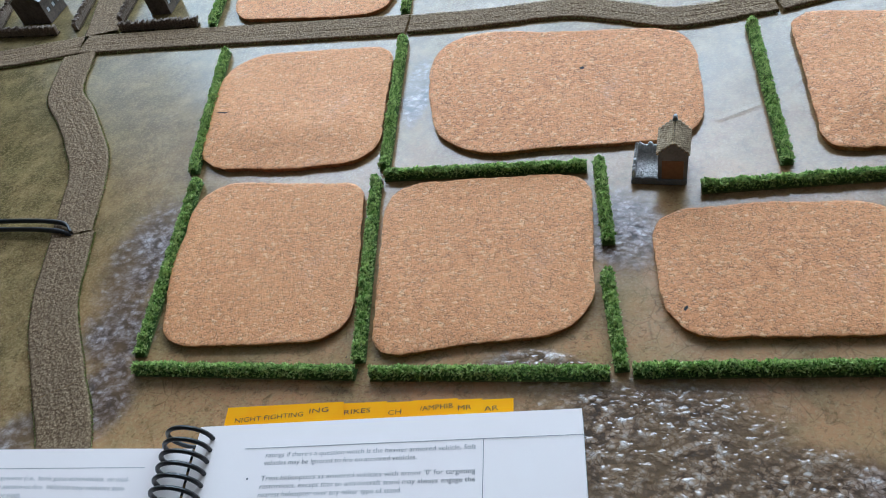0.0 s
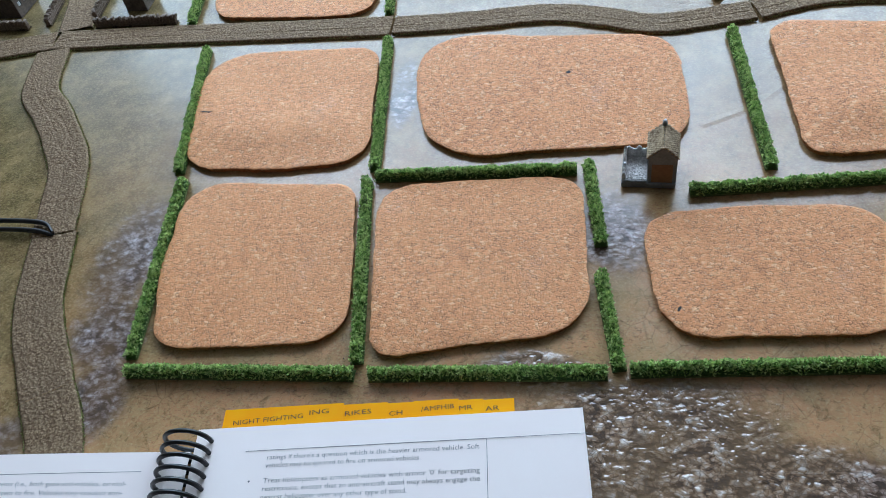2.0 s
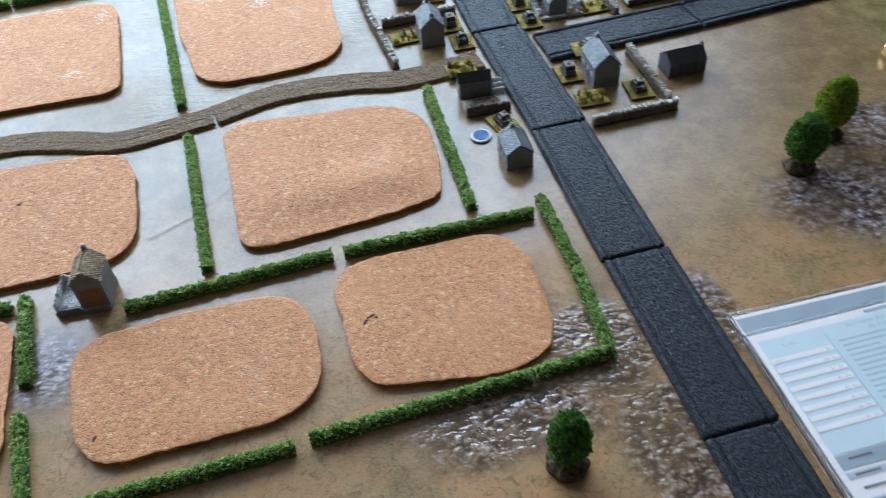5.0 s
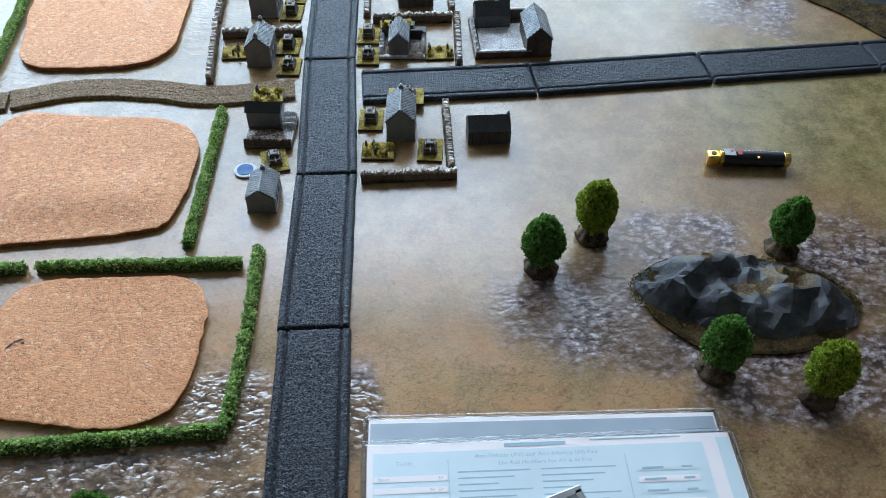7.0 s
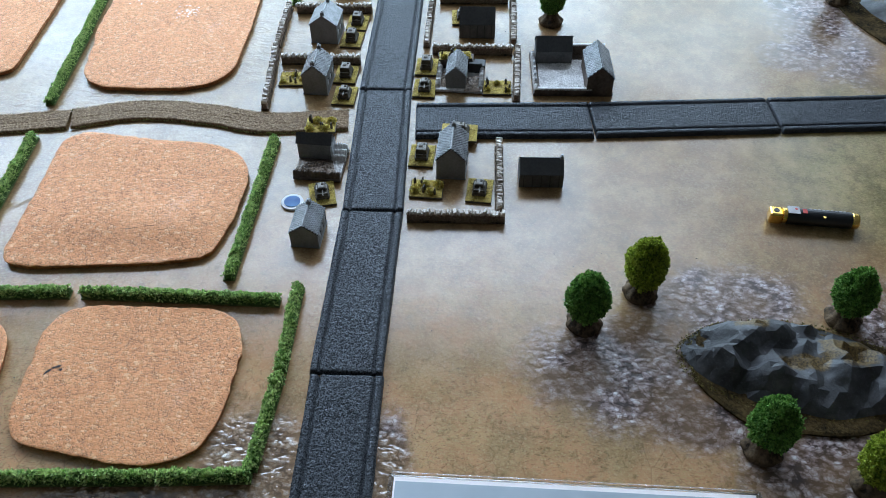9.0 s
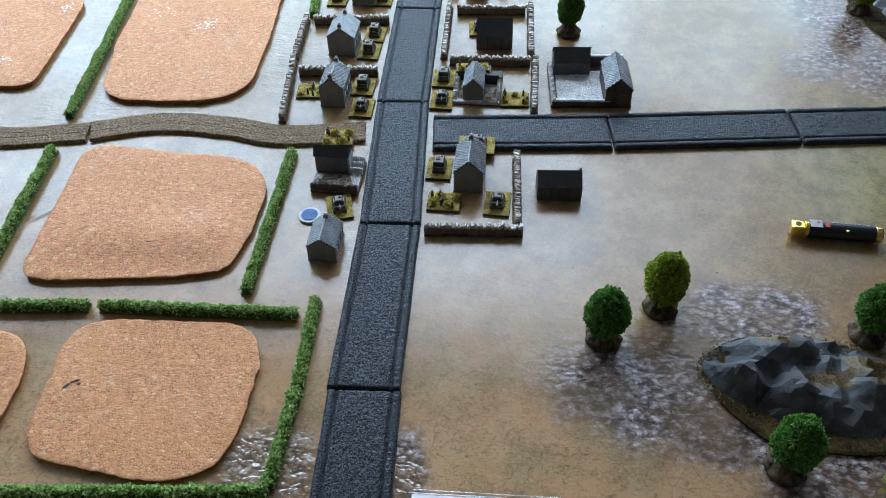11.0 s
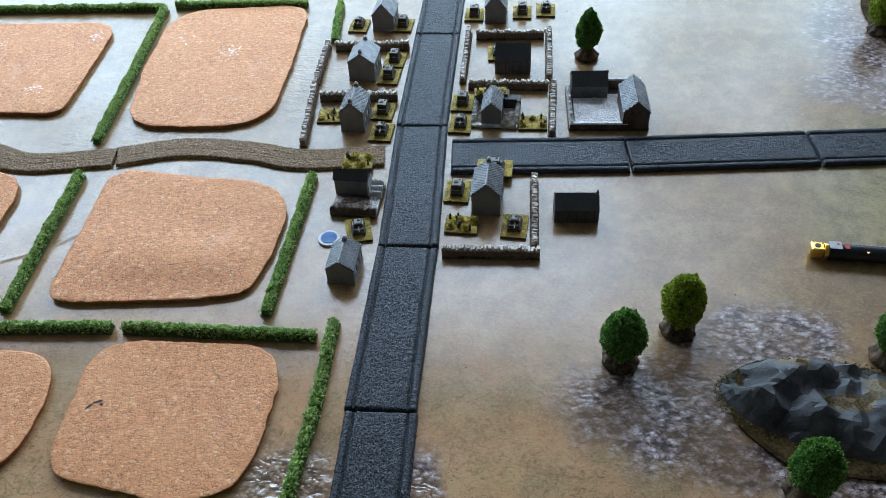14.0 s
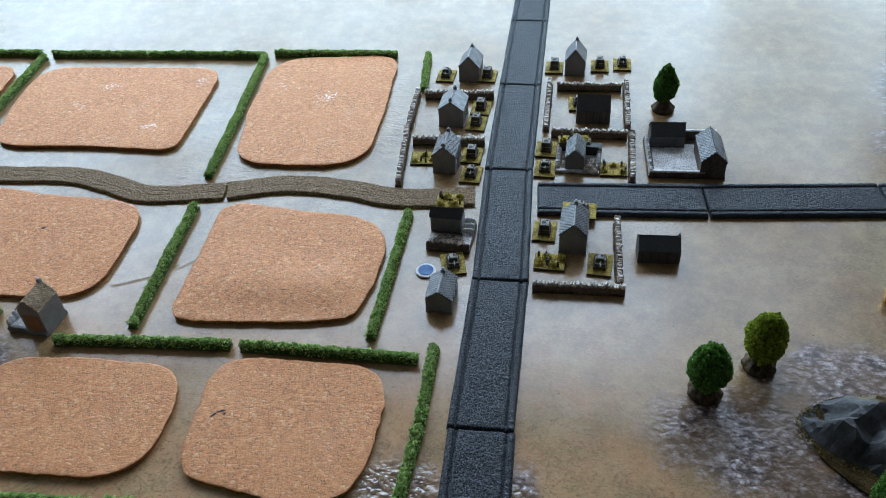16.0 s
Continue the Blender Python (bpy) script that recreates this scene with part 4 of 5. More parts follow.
# ---- houses ----
def cobbles(w, d, seed, size=0.0016, high=0.0009):
    """A yard of small rounded stones as one uneven sheet."""
    rows = []
    nx, ny = max(12, int(w / 0.0004)), max(12, int(d / 0.0004))
    for j in range(ny + 1):
        row = []
        for i in range(nx + 1):
            x, y = (i / nx - 0.5) * w, (j / ny - 0.5) * d
            f = noise.voronoi(Vector((x / size, y / size, seed)))[0]
            rim = i in (0, nx) or j in (0, ny)
            row.append((x, y, -0.0006 if rim else high * (0.25 + 0.75 * min(1.0, (f[1] - f[0]) * 1.6)) + 0.0003 * nz(x, y, seed, 300)))
        rows.append(row)
    return sheet(rows)


def heap(w, d, high, seed):
    """A mound of broken stone."""
    rows = []
    for j in range(31):
        row = []
        for i in range(31):
            u, v = i / 15 - 1, j / 15 - 1
            f = noise.voronoi(Vector((u * w * 190, v * d * 190, seed)))[0]
            k = max(0.0, 1 - max(abs(u), abs(v)) ** 3)
            row.append((u * w / 2, v * d / 2, k * (high * (0.55 + 0.45 * nz(u, v, seed, 1.3)) + 0.0016 * min(1.0, (f[1] - f[0]) * 1.5))))
        rows.append(row)
    return sheet(rows)


def roof_slope(width, depth, rise, side, courses, columns, rng, thick=0.0007):
    """Overlapping tiles on one slope; the ridge runs along y."""
    bm = bmesh.new()
    half, over = width / 2 + 0.0002, depth / 2 + 0.0005
    slope = math.hypot(half, rise)
    ang = math.atan2(rise, half)
    for i in range(courses):
        for j in range(columns):
            w = 2 * over / columns
            s = (i + 0.5) / courses
            shift = (i % 2) * w * 0.5
            y = -over + w * (j + 0.5) + shift
            if y > over - w * 0.2:
                continue
            t = Matrix.Rotation(side * (ang - (0.07 if courses > 1 else 0.0)), 3, "Y")
            box((slope / courses * (0.86 if courses > 1 else 1.04), w * (0.74 if columns > 1 else 1.0) * rng.uniform(0.94, 1.04), thick), (side * half * (1 - s), y, rise * s + rng.uniform(-0.00006, 0.00006)), 0, bm, t)
    return bm


def gable_walls(w, d, eave, ridge):
    bm = bmesh.new()
    pts = [(-w / 2, 0), (w / 2, 0), (w / 2, eave), (0, ridge), (-w / 2, eave)]
    f = [bm.verts.new((x, -d / 2, z)) for x, z in pts]
    b = [bm.verts.new((x, d / 2, z)) for x, z in pts]
    bm.faces.new(f)
    bm.faces.new(b[::-1])
    for i in range(5):
        bm.faces.new((f[i], b[i], b[(i + 1) % 5], f[(i + 1) % 5])[::-1])
    bmesh.ops.recalc_face_normals(bm, faces=bm.faces)
    return bm


def house(x, y, w, d, eave, ridge, turn, label, roof="roof", walls="wall", chimneys=(0.35,), tiled=True, windows=True, plinth=True, group="village houses"):
    """A gabled model house; its front gable is at -y."""
    rng = random.Random(int((x + 2) * 1000 + y * 7000))
    ob = thing("model_house", label, "model house", group, pose(x, y, 0.0, 0, 0, turn))
    body = part("wall_shell", gable_walls(w, d, eave, ridge - 0.0006), walls, ob)
    if plinth:
        part("plinth", box((w + 0.0012, d + 0.0012, 0.0012), (0, 0, 0), 0.0003), walls, ob)
    if tiled:
        for side in (-1, 1):
            under = roof_slope(w, d, ridge - eave, side, 1, 1, rng, 0.0005)
            bmesh.ops.translate(under, verts=under.verts, vec=(0, 0, eave - 0.0002))
            part("roof_board", under, "dark_gap", ob)
    for side in (-1, 1):
        bm = roof_slope(w, d, ridge - eave, side, 11, max(9, int(d / 0.0019)), rng, 0.0009) if tiled else roof_slope(w, d, ridge - eave, side, 1, 1, rng, 0.0009)
        bmesh.ops.translate(bm, verts=bm.verts, vec=(0, 0, eave))
        part("roof_slope", bm, roof, ob)
    part("ridge", tube(0.0008, d + 0.0014, (0, 0, ridge + 0.0004), "Y", seg=8), roof, ob)
    for s in chimneys:
        c = part("chimney", box((0.0034, 0.003, 0.0052), (0, s * d, ridge - 0.0018), 0.0003), walls, ob)
        part("chimney_pot", tube(0.0008, 0.0016, (0, s * d, ridge + 0.0041), seg=8), "pale_edge", c)
    if windows:
        for side in (-1, 1):
            for k in range(3):
                v = -d * 0.3 + k * d * 0.3
                win = part("window", box((0.0007, 0.0034, 0.0042), (side * w / 2, v, eave * 0.42), 0.0002), "pale_edge", body)
                part("shutter", box((0.0008, 0.0012, 0.0042), (side * (w / 2 + 0.0002), v + 0.0025, eave * 0.42), 0.0002), "barn", win)
    return ob


def barn(x, y, w, d, eave, ridge, turn, label, chimney=False):
    """A long shed whose ridge runs along x."""
    ob = thing("model_barn", label, "model barn", "village barns", pose(x, y, 0, 0, 0, turn))
    part("wall_shell", gable_walls(d, w, eave, ridge - 0.0005), "barn_wall", ob, m=pose(0, 0, 0, 0, 0, 90))
    for k in range(5):
        part("wall_batten", box((0.0007, 0.0005, eave * 0.92), (-w * 0.4 + k * w * 0.2, -d / 2, 0.0004), 0.0001), "barn", ob)
    for side in (-1, 1):
        bm = roof_slope(d, w, ridge - eave, side, 1, 1, random.Random(1), 0.0009)
        bmesh.ops.translate(bm, verts=bm.verts, vec=(0, 0, eave))
        part("roof_slope", bm, "barn", ob, m=pose(0, 0, 0, 0, 0, 90))
    if chimney:
        c = part("chimney", box((0.0026, 0.0026, 0.005), (w * 0.45, 0, ridge - 0.002), 0.0003), "wall", ob)
        part("chimney_pot", tube(0.0007, 0.0014, (w * 0.45, 0, ridge + 0.0037), seg=8), "pale_edge", c)
    return ob


GREY = "small grey resin model house with a slate roof"
house(-0.022, -0.0225, 0.0205, 0.028, 0.0132, 0.0210, -2, GREY + " and chimney")
house(0.0795, 0.061, 0.0225, 0.034, 0.0185, 0.0300, -2, "tall grey resin model house with a tiled roof")
house(-0.045, 0.167, 0.0215, 0.031, 0.019, 0.0290, -3, GREY + " and two chimneys", chimneys=(-0.42, 0.42))
house(-0.050, 0.250, 0.0255, 0.030, 0.019, 0.0285, -3, "broad grey resin model house with a plain roof", tiled=False, chimneys=(-0.42, 0.42))
house(-0.043, 0.345, 0.0225, 0.028, 0.017, 0.0300, -3, GREY, tiled=False)
house(0.0735, 0.365, 0.0215, 0.028, 0.0165, 0.0310, -2, GREY, tiled=False)
barn(0.149, 0.0475, 0.034, 0.020, 0.0125, 0.0205, 2, "black-roofed model barn standing alone", True)
barn(0.094, 0.262, 0.034, 0.022, 0.0145, 0.0265, 1, "black-roofed model barn inside a walled yard")

# house standing between the fields, with a small walled yard
FS = 0.92
fh = thing("model_farmhouse", "grey model farmhouse with brown tiles and cobbled yard", "model house", "", pose(-0.341, -0.079, 0.0, 0, 0, -5))
fh.scale = (FS, FS, 1.0)
part("yard_base", box((0.039, 0.031, 0.0042), (-0.001, 0, 0), 0.0006), "wall", fh)
part("cobbles", cobbles(0.0165, 0.0255, 3), "cobble", fh, "pale grey cobbles", m=pose(-0.0102, 0.001, 0.0042))
part("yard_wall", ragged_wall(0.0275, 0.0026, 0.0080, 4, 0.35), "cobble", fh, m=pose(-0.0188, 0.0005, 0.003, 0, 0, 90))
part("yard_wall", ragged_wall(0.0175, 0.0028, 0.0095, 5, 0.35), "cobble", fh, m=pose(-0.0105, 0.0138, 0.003))
part("gate_post", box((0.0026, 0.0026, 0.0098), (-0.0186, -0.0035, 0.003), 0.0006, taper=0.8), "pale_edge", fh, "white gate post")
part("front_kerb", ragged_wall(0.0165, 0.0024, 0.0022, 6, 0.2), "wall", fh, m=pose(-0.0105, -0.0140, 0.0036))
fw = part("wall_shell", gable_walls(0.0205, 0.0265, 0.0255, 0.0355), "wall", fh, m=pose(0.0085, 0, 0.0))
part("barn_door", box((0.0150, 0.0006, 0.0165), (0.0085, -0.0134, 0.0040), 0.0002), "brown_wall", fw, "brown painted doorway", m=pose(-0.0085, 0, 0))
for side in (-1, 1):
    bm = roof_slope(0.0215, 0.027, 0.0102, side, 9, 13, random.Random(4 + side), 0.0012)
    for v in bm.verts:
        v.co += Vector((0.0003 * nz(v.co.x, v.co.y, 1, 900), 0.0003 * nz(v.co.x, v.co.y, 2, 900), 0.0005 * nz(v.co.x, v.co.y, 3, 900)))
    bmesh.ops.translate(bm, verts=bm.verts, vec=(0.0085, 0, 0.0255))
    part("roof_slope", bm, "thatch", fh, "mossy brown stone tiles")
ch = part("chimney", box((0.0034, 0.0034, 0.0050), (0.0085, 0.0110, 0.0340), 0.0005), "wall", fh)
part("chimney_pot", tube(0.0012, 0.0018, (0.0085, 0.0110, 0.0396), seg=10), "pale_edge", ch)

# roofless ruin by the crossroads
ru = thing("ruined_house", "ruined brown model house with a collapsed front", "model house", "", pose(-0.026, 0.058, 0, 0, 0, -3))
part("rubble_base", box((0.038, 0.040, 0.0026), (0.001, -0.002, 0), 0.0009), "shaded_brown_stone", ru)
part("back_wall", gable_walls(0.0115, 0.0265, 0.0150, 0.0205), "wall", ru, m=pose(-0.005, 0.008, 0.002, 0, 0, 90))
for side in (-1, 1):
    bm = roof_slope(0.0115, 0.0265, 0.0060, side, 1, 1, random.Random(2), 0.0009)
    bmesh.ops.translate(bm, verts=bm.verts, vec=(0, 0, 0.0150))
    part("roof_slope", bm, "barn", ru, m=pose(-0.005, 0.008, 0.002, 0, 0, 90))
part("end_wall", ragged_wall(0.0130, 0.0016, 0.0150, 3, 0.15), "pale_edge", ru, "pale broken end wall", m=pose(0.0092, 0.008, 0.0022, 0, 0, 90))
part("front_wall", ragged_wall(0.037, 0.0032, 0.0085, 8, 0.3), "shaded_brown_stone", ru, m=pose(0.001, -0.0195, 0.0))
part("rubble_heap", heap(0.034, 0.016, 0.0046, 2), "rubble", ru, "brown heap of broken stone", m=pose(-0.001, -0.0085, 0.0022))
for k in range(3):
    part("broken_wall", ragged_wall(0.0105, 0.0026, 0.0062 + 0.0012 * k, 12 + k, 0.35), "cobble", ru, m=pose(0.0145, 0.002 + k * 0.0058, 0.002))
part("side_rubble", heap(0.010, 0.024, 0.0030, 7), "cobble", ru, m=pose(0.0145, -0.002, 0.002))
rng = random.Random(11)

# shelled house beside the side road
sh = thing("shelled_house", "narrow grey model house on a rubble yard", "model house", "", pose(0.080, 0.178, 0, 0, 0, -2))
part("rubble_base", box((0.041, 0.036, 0.003), (0.001, 0, 0), 0.0009), "cobble", sh)
part("wall_shell", gable_walls(0.0175, 0.030, 0.0155, 0.024), "wall", sh, m=pose(-0.002, 0.0, 0))
for side in (-1, 1):
    bm = roof_slope(0.0175, 0.030, 0.0088, side, 8, 16, rng)
    bmesh.ops.translate(bm, verts=bm.verts, vec=(-0.002, 0.0, 0.0155))
    part("roof_slope", bm, "roof", sh)
part("side_wall", box((0.012, 0.0034, 0.0105), (0.0135, 0.012, 0.002), 0.0006), "barn", sh)
part("yard_wall", ragged_wall(0.028, 0.0042, 0.0050, 21, 0.6), "cobble", sh, m=pose(0.0200, 0.001, 0.002, 0, 0, 90))
part("yard_wall", ragged_wall(0.030, 0.0044, 0.0050, 22, 0.6), "cobble", sh, m=pose(-0.0180, 0.001, 0.002, 0, 0, 90))
part("rubble_heap", heap(0.015, 0.024, 0.0062, 23), "rubble", sh, "brown heap of broken stone", m=pose(0.0130, -0.0065, 0.0024))
part("rubble_heap", heap(0.008, 0.026, 0.0034, 24), "rubble", sh, "brown heap of broken stone", m=pose(-0.0145, -0.002, 0.0024))

part("back_room", box((0.030, 0.0125, 0.0100), (-0.0035, 0.0215, 0.0022), 0.0008), "shaded_brown_stone", sh, "broken back room of dark stone")
part("back_room", box((0.012, 0.011, 0.0065), (0.0165, 0.0190, 0.0022), 0.0008), "barn", sh, "broken back room of dark stone")

# farm compound with a cobbled court
fa = thing("farm_compound", "grey model farm with barn, house and cobbled court", "model farm", "", pose(0.180, 0.188, 0, 0, 0, 2))
part("court_base", box((0.070, 0.068, 0.0025), (0.000, 0.006, 0), 0.0006), "shaded_brown_stone", fa)
part("cobbles", cobbles(0.045, 0.050, 9, 0.0019, 0.0008), "cobble", fa, "pale grey cobbles", m=pose(-0.0065, 0.001, 0.0025))
# front wall's dark brown has the mat's warm bounce put into the colour
fwl = part("front_wall", box((0.050, 0.0030, 0.0066), (-0.009, -0.0265, 0.0), 0.0004), "shaded_brown_stone", fa)
part("wall_cap", ragged_wall(0.050, 0.0032, 0.0016, 31, 0.3), "cobble", fwl, m=pose(-0.009, -0.0265, 0.0064))
part("side_wall", ragged_wall(0.058, 0.0036, 0.0085, 32, 0.3), "cobble", fa, m=pose(-0.0325, 0.002, 0.0, 0, 0, 90))
bwl = part("back_wall", box((0.034, 0.0030, 0.0115), (0.017, 0.0365, 0.0), 0.0005), "shaded_brown_stone", fa)
part("wall_cap", ragged_wall(0.034, 0.0030, 0.0015, 33, 0.3), "cobble", bwl, m=pose(0.017, 0.0365, 0.0114))
part("barn_shell", gable_walls(0.019, 0.033, 0.0150, 0.0240), "barn_wall", fa, m=pose(-0.014, 0.029, 0, 0, 0, 90))
for side in (-1, 1):
    bm = roof_slope(0.019, 0.033, 0.0097, side, 1, 1, rng, 0.0009)
    bmesh.ops.translate(bm, verts=bm.verts, vec=(0, 0, 0.0150))
    part("barn_roof", bm, "barn", fa, m=pose(-0.014, 0.029, 0, 0, 0, 90))
part("house_shell", gable_walls(0.0225, 0.044, 0.0185, 0.0290), "shaded_brown_stone", fa, m=pose(0.0225, -0.006, 0))
for side in (-1, 1):
    for name, c1, c2, mat, dz, th in (("roof_board", 1, 1, "dark_gap", -0.0002, 0.0005), ("house_roof", 8, 18, "roof", 0.0, 0.0009)):
        bm = roof_slope(0.0225, 0.044, 0.0108, side, c1, c2, rng, th)
        bmesh.ops.translate(bm, verts=bm.verts, vec=(0.0225, -0.006, 0.0185 + dz))
        part(name, bm, mat, fa)
for k in range(4):
    part("gate_post", box((0.0024, 0.0026, 0.0110), (-0.0325, -0.016 + k * 0.009, 0), 0.0006, taper=0.85), "pale_edge", fa)

# far village on the west track
DARK = "dark brown model house with a pale slate roof"
house(-0.820, 0.179, 0.022, 0.027, 0.0205, 0.030, -2, DARK, walls="shaded_brown_stone", tiled=False, group="west village houses")
house(-0.815, 0.285, 0.024, 0.030, 0.0205, 0.031, -4, DARK, walls="shaded_brown_stone", tiled=False, group="west village houses")
house(-0.966, 0.184, 0.036, 0.032, 0.0250, 0.037, -4, "broad " + DARK, walls="shaded_brown_stone", tiled=False, group="west village houses")


# ---- vehicle and troop stands ----
def flocking(w, l, z, rng, count=420):
    """Coarse yellow scatter over a stand's top."""
    def spot(r):
        return Vector((r.uniform(-0.48, 0.48) * w, r.uniform(-0.48, 0.48) * l, z)), Vector((0, 0, 0.6))
    return leaves(count, spot, 0.0007, rng, 0.5, 0.2)


def vehicle_stand(x, y, turn, seed, long=0.027, wide=0.020, turret=True, z=0.0):
    rng = random.Random(seed)
    ob = thing("vehicle_stand", "dark olive model vehicle on a yellow flocked base", "model vehicle", "vehicle stands", pose(x, y, z, 0, 0, turn))
    base = part("base", box((wide, long, 0.0016), (0, 0, 0), 0.0003), "peg", ob)
    part("flock_bed", box((wide * 0.985, long * 0.985, 0.0004), (0, 0, 0.0015), 0.0001), "yellow", base, "yellow flocked top")
    part("flock", flocking(wide, long, 0.0018, rng), "tuft", base)
    w, l = wide * 0.46, long * 0.58
    hull = box((w * 0.74, l, 0.0030), (0, 0, 0.0026), 0.0004)
    box((w, l * 0.86, 0.0024), (0, -l * 0.03, 0.0052), 0.0005, hull, taper=0.9)
    h = part("hull", hull, "armour", ob)
    part("deck_edge", box((w * 0.86, 0.0006, 0.0004), (0, -l * 0.43, 0.0076), 0.0001), "drybrush", h)
    for k in range(3):
        part("stowage", box((w * rng.uniform(0.16, 0.34), l * rng.uniform(0.08, 0.16), rng.uniform(0.0006, 0.0014)), (w * (-0.3 + 0.3 * k), l * rng.choice((-0.38, 0.30)), 0.0074), 0.0002), "drybrush" if k == 1 else "armour", h)
    for s in (-1, 1):
        part("track", box((w * 0.24, l * 1.02, 0.0034), (s * w * 0.44, 0, 0.0018), 0.0009), "armour", h)
        for k in range(4):
            part("road_wheel", tube(0.0012, 0.0005, (s * w * 0.57, -l * 0.36 + k * l * 0.24, 0.0033), "X", seg=8), "peg", h)
    if turret:
        tu = part("turret", box((w * 0.74, l * 0.50, 0.0034), (0, -l * 0.04, 0.0074), 0.0005, taper=0.90), "armour", ob)
        part("roof_plate", box((w * 0.56, l * 0.36, 0.0004), (0, -l * 0.03, 0.0107), 0.0001), "drybrush", tu, "drybrushed top plate")
        part("barrel", tube(0.0005, l * 0.42, (w * 0.05, -l * 0.46, 0.0088), "Y", seg=6), "drybrush", tu)
        part("hatch", tube(0.0011, 0.0008, (w * 0.12, l * 0.02, 0.0114), seg=8), "armour", tu)
        for s in (-1, 1):
            part("stowage", box((w * 0.12, l * 0.30, 0.0014), (s * w * 0.40, -l * 0.02, 0.0078), 0.0003), "drybrush", tu)
    else:
        cab = part("troop_box", box((w * 0.96, l * 0.66, 0.0048), (0, -l * 0.06, 0.0072), 0.0005, taper=0.95), "armour", ob)
        part("roof_plate", box((w * 0.78, l * 0.54, 0.0004), (0, -l * 0.05, 0.0119), 0.0001), "drybrush", cab, "drybrushed top plate")
        part("hatch", box((w * 0.36, l * 0.16, 0.0007), (-w * 0.06, -l * 0.10, 0.0122), 0.0002), "armour", cab)
        part("hatch", box((w * 0.20, l * 0.10, 0.0006), (w * 0.22, l * 0.10, 0.0122), 0.0002), "armour", cab)
        part("roof_rail", box((w * 0.84, 0.0007, 0.0008), (0, -l * 0.35, 0.0116), 0.0002), "drybrush", cab)
    return ob


def troop_stand(x, y, turn, seed, wide=0.026, long=0.021, tufts=2, z=0.0):
    rng = random.Random(seed)
    ob = thing("troop_stand", "yellow flocked base with small dark game pieces", "game stand", "troop stands", pose(x, y, z, 0, 0, turn))
    base = part("base", box((wide, long, 0.0016), (0, 0, 0), 0.0006), "peg", ob)
    part("flock_bed", box((wide * 0.95, long * 0.95, 0.0005), (0, 0, 0.0014), 0.0002), "yellow", base, "yellow flocked top")
    part("flock", flocking(wide, long, 0.0017, rng, 500), "tuft", base)
    for k in range(6):
        px, py = rng.uniform(-0.42, 0.42) * wide, (rng.uniform(0.12, 0.4) if k % 2 else rng.uniform(-0.4, -0.1)) * long
        bm = tube(0.0012, 0.0046, (px, py, 0.0040), r2=0.0007, seg=7)
        box((0.0026, 0.0010, 0.0009), (px, py, 0.0046), 0.0002, bm, Matrix.Rotation(rng.uniform(0, 3), 3, "Z"))
        tube(0.0007, 0.0012, (px, py, 0.0068), seg=6, bm=bm)
        part("peg", bm, "peg", ob)
    for k in range(max(tufts, 3)):
        big = 0.0038 if tufts > 2 else 0.0025
        cx, cy = (-0.34 + 0.68 * k / max(1, max(tufts, 3) - 1)) * wide, (0.26 if k % 2 else -0.22) * long + rng.uniform(-0.1, 0.1) * long
        def spot(r):
            a, b = r.uniform(0, 6.28), r.uniform(0, 1.4)
            o = Vector((math.cos(a) * math.cos(b), math.sin(a) * math.cos(b), math.sin(b)))
            return Vector((cx, cy, 0.0015)) + o * big * r.uniform(0.5, 1), o
        part("bush", leaves(340, spot, 0.0012, rng), "tuft", ob)
    return ob


for i, (x, y, turn, tur) in enumerate((
        (-0.071, 0.340, -2, 1), (-0.024, 0.342, -2, 0), (-0.0235, 0.272, -3, 0), (-0.025, 0.241, -3, 0), (-0.0225, 0.182, -2, 0), (-0.0195, 0.1495, -2, 1), (0.050, 0.366, 0, 0), (0.101, 0.372, 0, 0),
        (0.126, 0.377, 0, 1), (0.0785, 0.287, 3, 1), (0.0495, 0.198, -2, 0), (0.050, 0.164, -2, 1), (-0.019, 0.020, 14, 1), (0.0545, 0.070, -2, 0), (0.102, 0.030, -4, 1))):
    vehicle_stand(x, y, turn, i, turret=bool(tur))
vehicle_stand(0.0835, 0.096, -2, 40, long=0.022, wide=0.030, z=0.0044)
vehicle_stand(-0.081, -0.339, -47, 41)
vehicle_stand(-0.046, -0.336, -50, 42)
for i, (x, y, turn, n, z) in enumerate(((-0.069, 0.173, 3, 0, 0), (-0.033, 0.103, 4, 4, 0.0024), (0.114, 0.168, 2, 0, 0), (0.061, 0.030, -2, 4, 0))):
    troop_stand(x, y, turn, 20 + i, tufts=n, z=z)
troop_stand(0.0755, 0.1985, 6, 30, 0.030, 0.013, 0, 0.0124)


